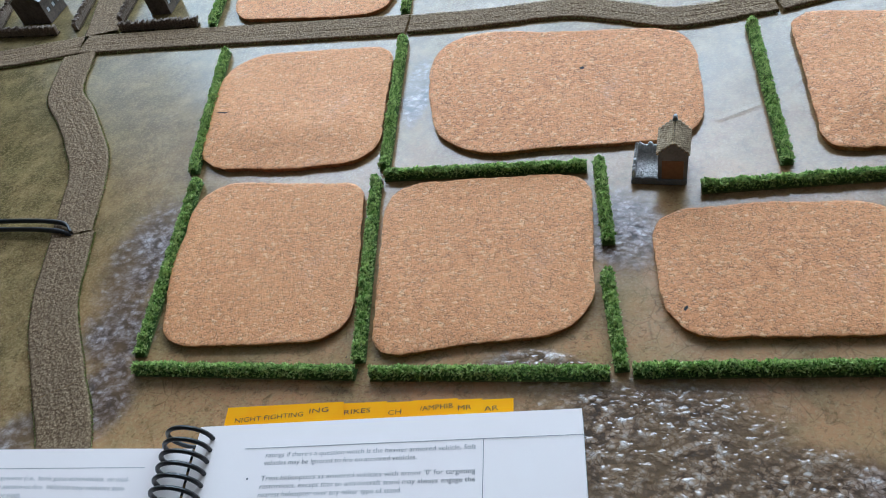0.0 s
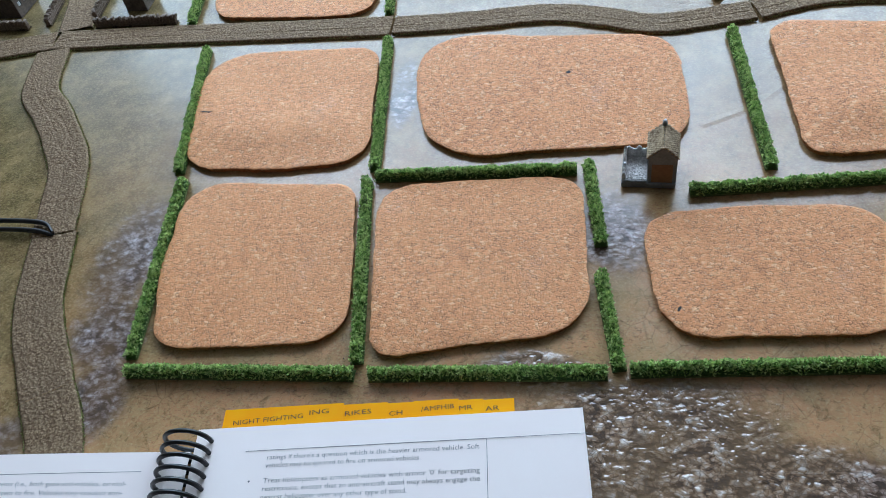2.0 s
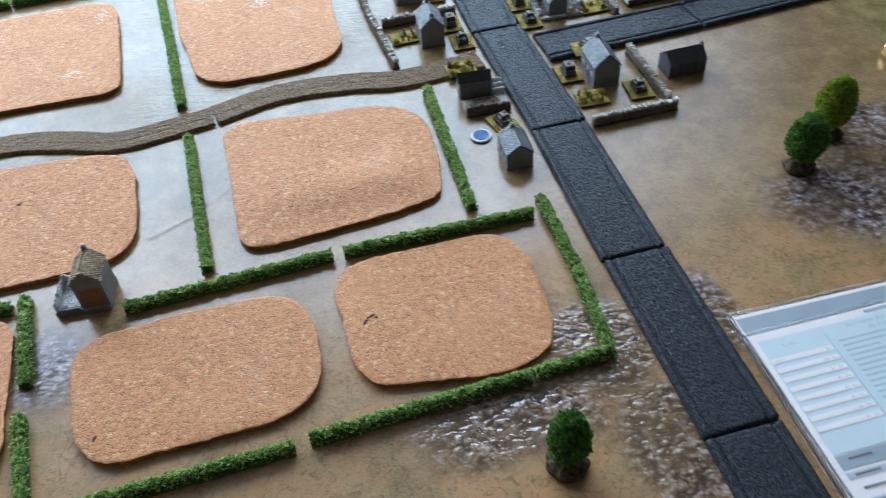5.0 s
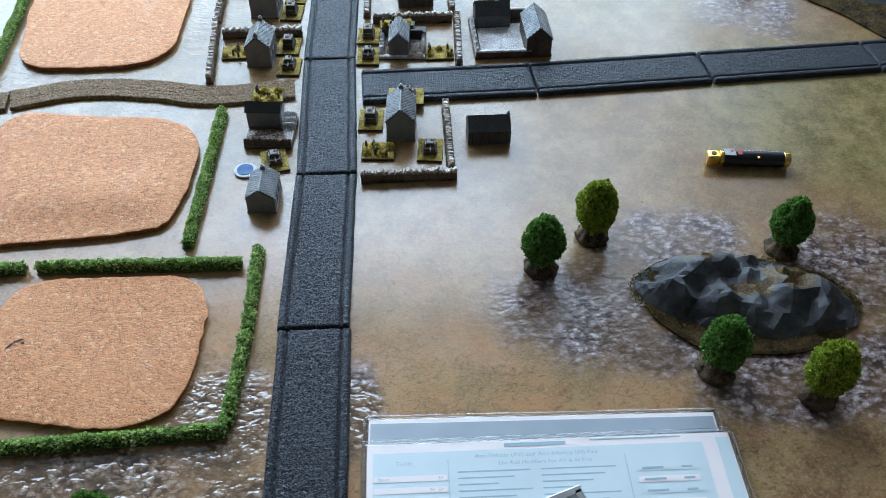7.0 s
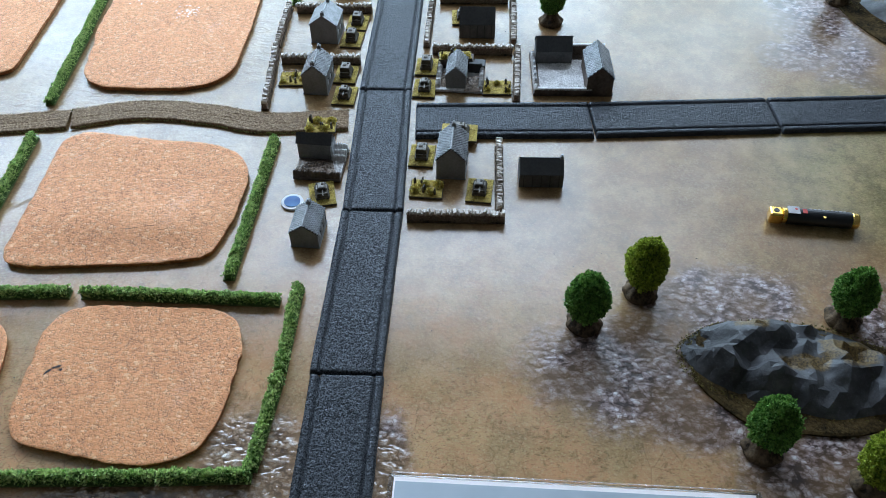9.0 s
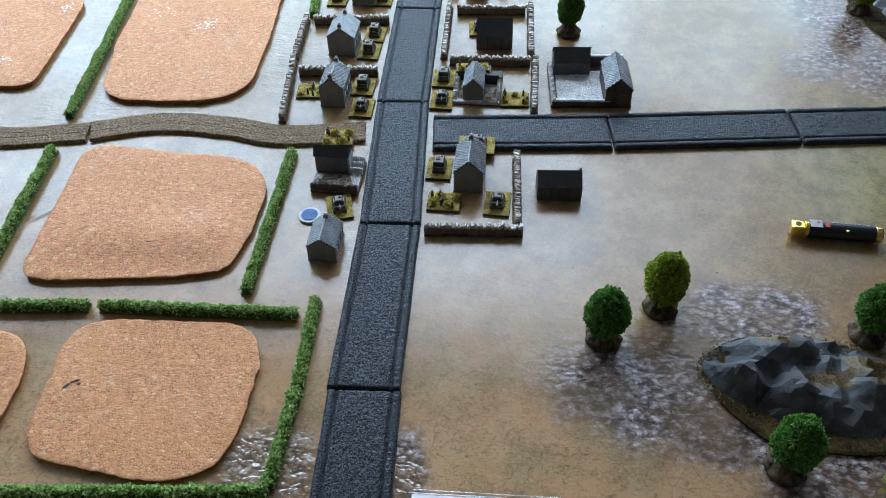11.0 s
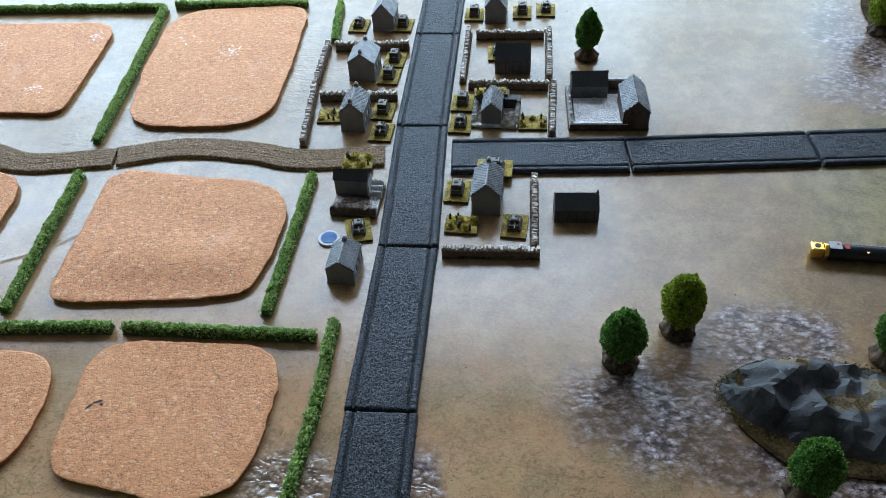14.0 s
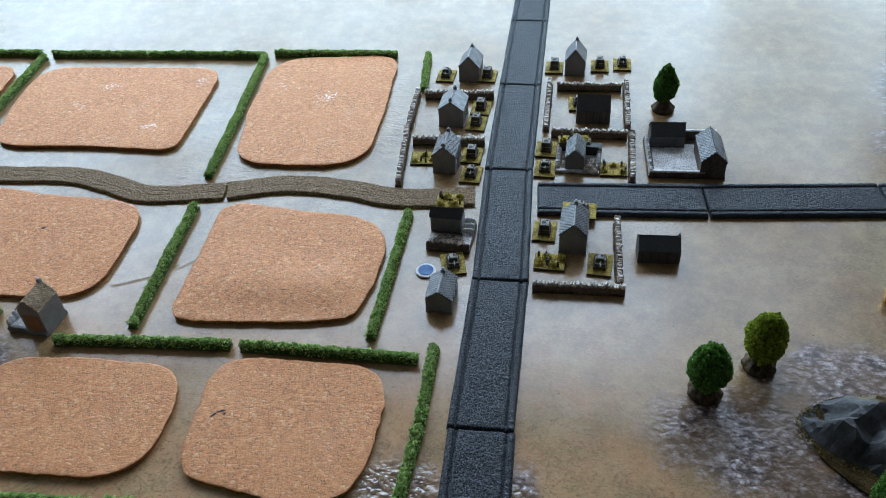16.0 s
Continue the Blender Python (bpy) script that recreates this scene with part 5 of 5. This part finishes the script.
# ---- trees ----
def tree(x, y, high, wide, leaf, seed, label, point=0.0):
    ob = thing("model_tree", label, "model tree", "model trees on the mat", pose(x, y, 0, 0, 0, seed * 40))
    rng = random.Random(seed)
    rows = []
    for z, r in ((0, 0.0104), (0.0014, 0.0107), (0.0028, 0.0102), (0.0046, 0.0088), (0.0070, 0.0068), (0.0100, 0.0050), (0.0135, 0.0036), (0.02, 0.0024)):
        rows.append([Vector((math.cos(a) * r * 1.06 * (1 + 0.16 * abs(math.sin(a * 3.5 + seed + z * 40)) * (z > 0.002) + 0.10 * nz(math.cos(a), math.sin(a), z * 90 + seed, 2.0)),
                             math.sin(a) * r * 1.06 * (1 + 0.16 * abs(math.sin(a * 3.5 + seed + z * 40)) * (z > 0.002)), z)) for a in (k * math.tau / 60 for k in range(61))])
    part("trunk", sheet(rows), "bark", ob, smooth=True)
    for k in range(5):
        a = k * 1.256 + seed
        bm = tube(0.0011, 0.016, (0, 0, 0.008), r2=0.0004, seg=6)
        bmesh.ops.rotate(bm, verts=bm.verts, cent=(0, 0, 0), matrix=Matrix.Rotation(0.55, 3, "Y") @ Matrix.Rotation(0, 3, "Z"))
        part("limb", bm, "bark", ob, m=pose(0, 0, 0.012, 0, 0, math.degrees(a)))
    low, top = 0.0108, high
    def skin(th, ph):
        o = Vector((math.cos(th) * math.cos(ph), math.sin(th) * math.cos(ph), math.sin(ph)))
        s = 1 + 0.16 * nz(o.x, o.y, o.z + seed, 2.2) + 0.11 * nz(o.x, o.y, o.z + seed * 3, 6.0) + 0.10 * nz(o.x, o.y, o.z + seed * 5, 11.0) + 0.06 * nz(o.x, o.y, o.z + seed * 7, 20.0)
        zz = (o.z * s + 1) / 2
        r = wide / 2 * s * (1.0 if o.z > 0 else 1.0 + 0.10 * abs(o.z))
        return Vector((o.x * r * (1.06 - (0.24 + point) * max(0, o.z)), o.y * r * (1.06 - (0.24 + point) * max(0, o.z)), low + (top - low) * zz)), o
    rows = [[skin(k * math.tau / 36, -1.5 + 3.0 * j / 22)[0] * 1.0 for k in range(37)] for j in range(23)]
    for j in (0, 22):
        c = sum(rows[j][:-1], Vector()) / 36
        rows[j] = [c] * 37
    mid = Vector((0, 0, (low + top) / 2))
    rows = [[mid + (p - mid) * 0.90 for p in r] for r in rows]
    crown = part("crown", sheet(rows), leaf, ob)
    def spot(r):
        th, ph = r.uniform(0, math.tau), math.asin(r.uniform(-0.98, 0.99))
        p, o = skin(th, ph)
        return mid + (p - mid) * r.uniform(0.92, 1.02), o
    part("leaves", leaves(9000, spot, 0.0011, rng), leaf, crown)


DG, LG = "dark green egg-shaped model tree on a root base", "bright yellow-green egg-shaped model tree on a root base"
tree(0.174, -0.098, 0.046, 0.0248, "tree_dark", 1, DG)
tree(0.214, -0.069, 0.0515, 0.0246, "tree_light", 2, LG)
tree(0.345, -0.086, 0.048, 0.0240, "tree_dark", 3, DG, 0.18)
tree(0.271, -0.187, 0.0495, 0.0238, "tree_dark", 4, DG)
tree(0.327, -0.207, 0.0505, 0.0236, "tree_light", 5, LG)
tree(0.166, 0.283, 0.0505, 0.0212, "tree_dark", 6, DG, 0.30)
tree(-0.074, -0.284, 0.047, 0.0200, "tree_dark", 7, DG)
tree(0.458, 0.337, 0.047, 0.0270, "tree_light", 8, LG)


# ---- rocky hills ----
def hill(x, y, rx, ry, high, turn, seed, rock, label):
    def reach(a):
        return 1 + 0.10 * nz(math.cos(a), math.sin(a), seed, 2.2) + 0.13 * math.exp(-((a - 5.75) / 0.32) ** 2) - 0.10 * math.exp(-((a - 0.55) / 0.40) ** 2) - 0.06 * math.exp(-((a - 4.1) / 0.45) ** 2) + 0.05 * math.exp(-((a - 2.3) / 0.4) ** 2)

    ob = thing("rocky_hill", label, "model hill", "rocky hills", pose(x, y, 0, 0, 0, turn))
    ring = lambda s, z, r0=0.06: [Vector((math.cos(a) * rx * s * (1 + r0 * nz(math.cos(a), math.sin(a), seed, 1.6)), math.sin(a) * ry * s * (1.14 if s > 0.9 and math.sin(a) < 0 else 1.0) * (1 + r0 * nz(math.cos(a), math.sin(a), seed + 4, 1.6)) * (1 + (s > 0.9) * 0.20 * max(0.0, math.cos(a - 4.0))), z)) for a in (k * math.tau / 72 for k in range(73))]
    rim_rng = random.Random(seed + 50)
    def rim_spot(rr):
        a, k = rr.uniform(0, math.tau), rr.uniform(0.98, 1.10)
        return Vector((math.cos(a) * rx * k, math.sin(a) * ry * k, 0.0022)), Vector((0, 0, 1))
    part("scatter", leaves(1500, rim_spot, 0.0009, rim_rng, 0.5, 0.3), "tuft_dark", ob, "coarse olive scatter")
    part("base_plate", sheet([ring(1.06, 0.0, 0.2), ring(1.06, 0.0016, 0.2), ring(1.02, 0.0024, 0.2), ring(0.5, 0.003, 0.2), ring(0.02, 0.003)]), "gravel", ob)
    rng = random.Random(seed)
    # crumpled sheet: large folds with small facets between them
    def scatter(gap, rim_count):
        spots = []
        for k in range(rim_count):
            a = k * math.tau / rim_count
            spots.append(Vector((math.cos(a) * rx, math.sin(a) * ry)) * reach(a))
        for _ in range(6000):
            a, k = rng.uniform(0, math.tau), math.sqrt(rng.random()) * 0.95
            p = Vector((math.cos(a) * rx, math.sin(a) * ry)) * k * reach(a)
            if not any(abs(p.x - q.x) < gap and abs(p.y - q.y) < gap and (p - q).length < gap for q in spots):
                spots.append(p)
        return geometry.delaunay_2d_cdt(spots, [], [], 0, 1e-7)
    mean = math.sqrt(rx * ry)
    def rim(p):
        return max(0.0, 1 - math.hypot(p.x / rx, p.y / ry) / reach(math.atan2(p.y / ry, p.x / rx) % math.tau))
    big = scatter(mean * 0.21, 24)
    tops = [high * min(1.0, rim(p) * 3.6) ** 0.6 * (0.70 + rng.uniform(-0.44, 0.44) + 0.30 * nz(p.x, p.y, seed + 2, 22)) if rim(p) > 0.04 else 0.0 for p in big[0]]
    small = scatter(mean * 0.078, 80)
    bm, bv = bmesh.new(), []
    for p in small[0]:
        z = 0.0
        for t in big[2]:
            a, b, c = (big[0][i] for i in t)
            if geometry.intersect_point_tri_2d(p, a, b, c):
                w = geometry.barycentric_transform(p.to_3d(), a.to_3d(), b.to_3d(), c.to_3d(), Vector((a.x, a.y, tops[t[0]])), Vector((b.x, b.y, tops[t[1]])), Vector((c.x, c.y, tops[t[2]])))
                z = w.z
                break
        k = min(1.0, rim(p) * 9)
        bv.append(bm.verts.new((p.x, p.y, 0.002 + max(0.0, z + k * (rng.uniform(-1, 1) * high * 0.045 + 0.0130 * (0.22 - abs(nz(p.x, p.y, seed + 8, 44))))))))
    for t in small[2]:
        bm.faces.new([bv[i] for i in t])
    bmesh.ops.recalc_face_normals(bm, faces=bm.faces)
    bmesh.ops.subdivide_edges(bm, edges=bm.edges, cuts=1, use_grid_fill=True)
    bmesh.ops.smooth_vert(bm, verts=[v for v in bm.verts if v.co.z > 0.003], factor=0.35, use_axis_x=True, use_axis_y=True, use_axis_z=True)
    bm.normal_update()
    for v in bm.verts:
        if v.co.z > 0.0025:
            v.co += v.normal * 0.0022 * (0.2 - abs(nz(v.co.x, v.co.y, v.co.z + seed, 90)))
    rough = part("crumpled_rock", bm, rock, ob, smooth=True)
    rough.data.set_sharp_from_angle(angle=radians(16))


hill(0.306, -0.1285, 0.0695, 0.0350, 0.0195, -6, 3, "rock", "crumpled black rocky model hill with gravel edge")
hill(0.560, 0.390, 0.090, 0.150, 0.030, 0, 9, "grey_rock", "grey painted rocky model hill with moss")

# ---- laser pointer ----
lp = thing("laser_pointer", "black laser pointer with brass ends lying on the mat", "laser pointer", "", pose(0.3495, 0.0065, 0.0063, 0, 0, -4.5))
bm = tube(0.0062, 0.046, (0.002, 0, 0), "X", seg=28, bevel=0.0006)
part("barrel", bm, "pen_black", lp, smooth=False)
cap = part("front_cap", box((0.0094, 0.0098, 0.0098), (-0.0286, 0, -0.0054), 0.0015), "gold", lp, "square brass front cap")
part("aperture", tube(0.0020, 0.0006, (-0.0286, 0, 0.0045), seg=14), "pen_black", cap)
part("neck_ring", tube(0.0058, 0.003, (-0.0225, 0, 0), "X", seg=24, bevel=0.0004), "gold", lp)
part("end_cap", tube(0.0059, 0.0055, (0.0275, 0, 0), "X", seg=24, bevel=0.0012), "gold", lp, "polished brass end cap")
part("label", box((0.0085, 0.0078, 0.0003), (-0.0168, 0, 0.0059), 0.0001), "label", lp)
part("warning_mark", box((0.0032, 0.0050, 0.0003), (-0.0090, -0.0005, 0.0060), 0.0001), "red", lp)
part("warning_mark", tube(0.0011, 0.0003, (-0.0150, 0.0012, 0.0062), seg=12), "red", lp)
for k in range(9):
    part("print_bar", box((0.0018, 0.0009, 0.0003), (-0.0045 + k * 0.0030, 0.0024, 0.0058), 0.0001), "label", lp)
part("button", tube(0.0011, 0.0008, (0.0045, -0.0040, 0.0048), seg=12), "gold", lp)

# ---- counter ----
dk = thing("round_counter", "round blue counter with a white rim", "game counter", "", pose(-0.0405, 0.010, 0))
part("rim", tube(0.0086, 0.0016, (0, 0, 0.0008), seg=40, bevel=0.0003), "white", dk)
part("face", tube(0.0062, 0.0005, (0, 0, 0.0018), seg=36), "blue", dk)

# ---- black strap over the west track ----
st = thing("elastic_strap", "folded black rubber strap lying across the track", "strap", "", pose(-0.835, -0.118, 0))
for k, pts in enumerate((((-0.12, -0.003, 0.005), (-0.06, -0.002, 0.0055), (0.0, 0.000, 0.006), (0.045, -0.003, 0.006), (0.058, -0.012, 0.004)), ((-0.12, -0.010, 0.0035), (-0.06, -0.009, 0.004), (0.0, -0.007, 0.004), (0.040, -0.009, 0.004), (0.058, -0.013, 0.0025)))):
    line = ribbon(pts, 14)
    rows = []
    for i, p in enumerate(line):
        rows.append([p + Vector((0, math.cos(a) * 0.0016, math.sin(a) * 0.0024 + 0.0)) for a in (j * math.tau / 10 for j in range(11))])
    part("strand", sheet(rows), "strap", st, smooth=True)


# ---- writing ----
def words(text, size, material, parent, m, label="", width=None):
    """Flat lettering, fitted to a width where one is given."""
    cu = bpy.data.curves.new("lettering", "FONT")
    cu.body, cu.size, cu.resolution_u, cu.offset = text, size, 2, -size * 0.005
    tmp = new("lettering", cu)
    bpy.context.view_layer.update()
    me = bpy.data.meshes.new_from_object(tmp.evaluated_get(bpy.context.evaluated_depsgraph_get()))
    bpy.data.objects.remove(tmp)
    me.materials.clear()
    me.materials.append(M[material])
    if width:
        span = max(v.co.x for v in me.vertices)
        for v in me.vertices:
            v.co.x *= width / span
    ob = new("lettering", me)
    ob.parent = parent
    ob.matrix_local = m
    return tagged(ob, label)


def bar(x0, x1, y, h, z, material, parent, name="print_bar"):
    return part(name, box((x1 - x0, h, 0.00006), ((x0 + x1) / 2, y, z)), material, parent)


# ---- rule book ----
bk = thing("rule_book", "open coil-bound rule book with orange page tabs", "book", "", pose(-0.590, -0.289, 0, 0, 0, 5.4))
PW, PH, PT = 0.2200, 0.270, 0.0115
PX = -0.0160
rp = part("right_pages", box((PW, PH, PT), (PX + PW / 2, -PH / 2, 0), 0.0004), "page_edge", bk)
rows = [[Vector((PX + u * PW / 20, -v * PH / 20, PT + 0.0003 + 0.0002 * math.sin(u * 0.16) + 0.0001 * nz(u, v, 2, 0.25))) for u in range(21)] for v in range(21)]
part("top_page", sheet(rows[::-1]), "paper", rp, "white printed page", smooth=True)
LW = 0.212
rows = [[Vector((-0.019 - u * LW / 20, -0.0125 - v * PH / 20 + 0.0005 * u, 0.003 + 0.0065 * math.sin(min(1, (20 - u) / 20 + 0.15) * 1.5))) for u in range(21)] for v in range(21)]
lpage = part("left_page", sheet(rows), "paper", bk, "white printed page", smooth=True)
low = [[Vector((p.x, p.y, 0.0)) for p in (rows[0])], rows[0]]
part("left_page_edges", sheet(low), "page_edge", bk)
for k in range(32):
    rows = []
    yy = -0.008 - k * 0.0072
    for i in range(25):
        a = math.tau * i / 24
        c = Vector((-0.0205 + math.cos(a) * 0.0140, yy + 0.0022 * math.sin(a / 2), 0.0115 + math.sin(a) * 0.0125))
        out = Vector((math.cos(a), 0, math.sin(a)))
        rows.append([c + (out * math.cos(b) + Vector((0, 1, 0)) * math.sin(b)) * 0.0014 for b in (j * math.tau / 8 for j in range(9))])
    part("coil_loop", sheet(rows), "coil", bk, smooth=True)
ZP = PT + 0.00062
part("rule_line", box((0.190, 0.0003, 0.00005), (0.110, -0.0155, ZP)), "ink", rp)
part("margin_line", box((0.0003, 0.22, 0.00005), (0.151, -0.126, ZP)), "ink", rp)
for text, x, y, w in (("ratings if there's a question which is the heavier armored vehicle. Soft", 0.028, -0.0212, 0.119), ("vehicles may be ignored to fire on armored vehicles.", 0.028, -0.0259, 0.087),
                      ("Treat helicopters as armored vehicles with armor '0' for targeting", 0.028, -0.0349, 0.119), ("restrictions, except that an anti-aircraft stand may always engage the", 0.028, -0.0396, 0.119),
                      ("nearest helicopter over any other type of stand.", 0.028, -0.0443, 0.080), ("Artillery stands (on-board and off-board) aren't subject to this rule when", 0.017, -0.0535, 0.130),
                      ("making indirect-fire attacks. They are subject to it when making direct-fire and", 0.012, -0.0582, 0.135)):
    words(text, 0.0041, "ink", rp, pose(x, y, ZP), width=w)
part("bullet", tube(0.0006, 0.00005, (0.020, -0.0336, ZP), seg=10), "ink", rp)
for k in range(24):
    bar(0.012, 0.147 - 0.03 * (k % 5 == 4), -0.0640 - k * 0.0048, 0.0016, ZP, "ink", rp, "text_line")
def on_left_page(ob, m):
    """Lay flat print on the curved left page."""
    ob.data.transform(m)
    for v in ob.data.vertices:
        u = (-0.019 - v.co.x) / LW * 20
        v.co.z = 0.00307 + 0.0065 * math.sin(min(1, (20 - u) / 20 + 0.15) * 1.5)


for text, y, w, x0 in (("iple weapons systems (i.e., both guns and missiles, or mul-", -0.0262, 0.1130, -0.166), ("se one weapon system to fire. Vehicles may conduct anti-", -0.0315, 0.1120, -0.166), ("hicle fire, but not both.", -0.0368, 0.0460, -0.166),
                       ("regardless of how far they moved, except for the move-", -0.0470, 0.1100, -0.167), ("missiles. Infantry stands may use all of their weapons", -0.0523, 0.1110, -0.167)):
    on_left_page(words(text, 0.0042, "ink", lpage, Matrix.Identity(4), width=w), pose(x0, y + 0.001, 0, 0, 0, -3.2))
line = ribbon([(-0.185, -0.0175, 0), (-0.115, -0.0205, 0), (-0.046, -0.0232, 0)], 12)
on_left_page(part("left_rule_line", sheet([[p + Vector((0, d, 0)) for p in line] for d in (-0.00015, 0.00015)]), "ink", lpage), Matrix.Identity(4))
for k, (x, w, h, marks) in enumerate(((0.146, 0.0205, 0.0082, (("AR", 0.004, 0.0, 0.008),)), (0.133, 0.016, 0.0086, (("MR", 0.002, 0.0006, 0.008),)), (0.109, 0.026, 0.0092, (("/AMPHIB", 0.0045, 0.0004, 0.019),)),
                                      (0.093, 0.020, 0.0084, (("CH", 0.002, -0.0008, 0.008),)), (0.066, 0.028, 0.0088, (("RIKES", 0.003, 0.0, 0.016),)), (-0.003, 0.0715, 0.0096, (("NIGHT FIGHTING", 0.006, -0.0030, 0.042), ("ING", 0.051, 0.0008, 0.012))))):
    tb = part("page_tab", box((w, 0.022, 0.0002), (x + w / 2, h - 0.0075, 0.0060 + k * 0.0007)), "tab", bk, "orange sticky page tab")
    for text, tx, ty, tw in marks:
        words(text, 0.0043, "pen_ink", tb, pose(x + tx, h - 0.0040 + ty, 0.0064 + k * 0.0007, 0, 0, 3.0), width=tw)


# ---- reference sheets in clear sleeves ----
def sleeve(x, y, w, h, z, turn, label):
    ob = thing("reference_sheet", label, "reference sheet", "reference sheets", pose(x, y, z, 0, 0, turn))
    part("card", box((w - 0.004, h - 0.004, 0.0012), (w / 2, -h / 2, 0.0003), 0.0001), "paper", ob)
    rim = bmesh.new()
    for cx, cy, lx, ly in ((w / 2, 0, w, 0.0022), (w / 2, -h, w, 0.0022), (0.0, -h / 2, 0.0022, h), (w, -h / 2, 0.0022, h)):
        box((lx, ly, 0.0018), (cx, cy, 0), 0.0004, rim)
    part("sleeve_seam", rim, "film", ob)
    return ob


s1 = sleeve(0.0575, -0.2135, 0.206, 0.28, 0.0, -0.3, "white card with a blue-grey header in a clear sleeve")
part("header_band", box((0.200, 0.0135, 0.00008), (0.103, -0.0115, 0.0016)), "card_grey", s1)
s2 = sleeve(0.0570, -0.2320, 0.210, 0.285, 0.0028, 0.6, "pale blue printed play sheet in a clear sleeve")
part("print_panel", box((0.186, 0.080, 0.00008), (0.0985, -0.0475, 0.0016)), "card_blue", s2)
part("blue_margin", box((0.0075, 0.27, 0.00008), (0.2035, -0.14, 0.0016)), "card_blue", s2, "pale blue binding strip")
bar(0.079, 0.114, -0.0048, 0.0024, 0.0016, "card_ink", s2, "title_bar")
bar(0.128, 0.180, -0.0035, 0.0008, 0.0016, "card_ink", s2)
words("Anti-Vehicle (AV) and Anti-Infantry (AI) Fire", 0.0036, "card_ink", s2, pose(0.062, -0.0123, 0.0018), width=0.069)
words("Die Roll Modifiers For AV & AI Fire", 0.0034, "card_ink", s2, pose(0.075, -0.0170, 0.0018), width=0.052)
words("To Hit", 0.0034, "card_ink", s2, pose(0.018, -0.0155, 0.0018))
for k in range(8):
    y = -0.0205 - k * 0.0068
    cell = part("table_cell", box((0.040, 0.0036, 0.00008), (0.026, y - 0.003, 0.0018)), "paper", s2)
    words("Short" if k == 0 else "3+", 0.0028, "card_ink", cell, pose(0.008 if k == 0 else 0.036, y - 0.004, 0.0020))
    words("3+" if k == 0 else "5+", 0.0028, "card_ink", cell, pose(0.041, y - 0.004, 0.0020))
for k in range(17):
    y = -0.0205 - k * 0.0038
    bar(0.052, 0.092 - 0.009 * (k % 3), y, 0.0008, 0.0017, "card_ink", s2, "text_line")
    bar(0.098, 0.140 - 0.007 * (k % 4), y, 0.0008, 0.0017, "card_ink", s2, "text_line")
for k in range(6):
    part("table_cell", box((0.034, 0.0036, 0.00008), (0.168, -0.0225 - k * 0.0068, 0.0018)), "paper" if k % 2 else "card_blue", s2)
    bar(0.154, 0.166, -0.0225 - k * 0.0068, 0.0011, 0.0020, "card_ink", s2)
    bar(0.176, 0.182, -0.0225 - k * 0.0068, 0.0011, 0.0020, "card_ink", s2)
part("table_frame", box((0.0003, 0.072, 0.00008), (0.047, -0.049, 0.0018)), "card_ink", s2)
part("table_frame", box((0.0003, 0.072, 0.00008), (0.146, -0.049, 0.0018)), "card_ink", s2)
part("table_heading", box((0.186, 0.0085, 0.00008), (0.0985, -0.0925, 0.0016)), "card_grey", s2)
for c in range(7):
    bar(0.012 + c * 0.027, 0.026 + c * 0.027, -0.0912, 0.0012, 0.0018, "ink", s2)
for k in range(20):
    y = -0.1005 - k * 0.0078
    if k % 2 == 0:
        part("table_stripe", box((0.186, 0.0040, 0.00008), (0.0985, y, 0.0016)), "card_stripe", s2)
    for c in range(7):
        bar(0.010 + c * 0.027, 0.010 + c * 0.027 + (0.015 if c == 0 else 0.005), y, 0.0011, 0.0018, "ink", s2)
cl = thing("bulldog_clip", "chrome bulldog clip on the play sheet", "paper clip", "", pose(0.168, -0.283, 0.0048, 0, 0, 20))
bm = box((0.004, 0.030, 0.0012), (-0.011, 0, 0.0), 0.0003)
box((0.004, 0.030, 0.0012), (0.011, 0, 0.0), 0.0003, bm)
box((0.026, 0.004, 0.0012), (0, 0.015, 0.0), 0.0003, bm)
part("wire_handle", bm, "chrome", cl)
part("jaw", box((0.026, 0.010, 0.007), (0, -0.016, 0.0), 0.001), "chrome", cl)
wb = thing("white_carton", "small white carton with dark print", "carton", "", pose(0.382, -0.286, 0, 0, 0, -12))
part("carton_body", box((0.05, 0.036, 0.012), (0, 0, 0), 0.0006), "white", wb)
for k in range(3):
    bar(-0.020, -0.006 + 0.004 * k, 0.008 - k * 0.006, 0.0018, 0.0121, "ink", wb)

# ---- crumbs and dust on the mat ----
rng = random.Random(77)
cr = bmesh.new()
for _ in range(90):
    x, y, k = rng.uniform(-0.72, 0.42), rng.uniform(-0.25, 0.42), rng.uniform(0.0003, 0.0008)
    box((k * rng.uniform(0.8, 1.8), k, k * 0.6), (x, y, -0.0002), 0.0, cr, Matrix.Rotation(rng.uniform(0, 3), 3, "Z"), 0.7)
tagged(part("crumbs", cr, "peg", None), "scattered dark crumbs of flock and grit on the mat", "crumbs", "", "stuff")
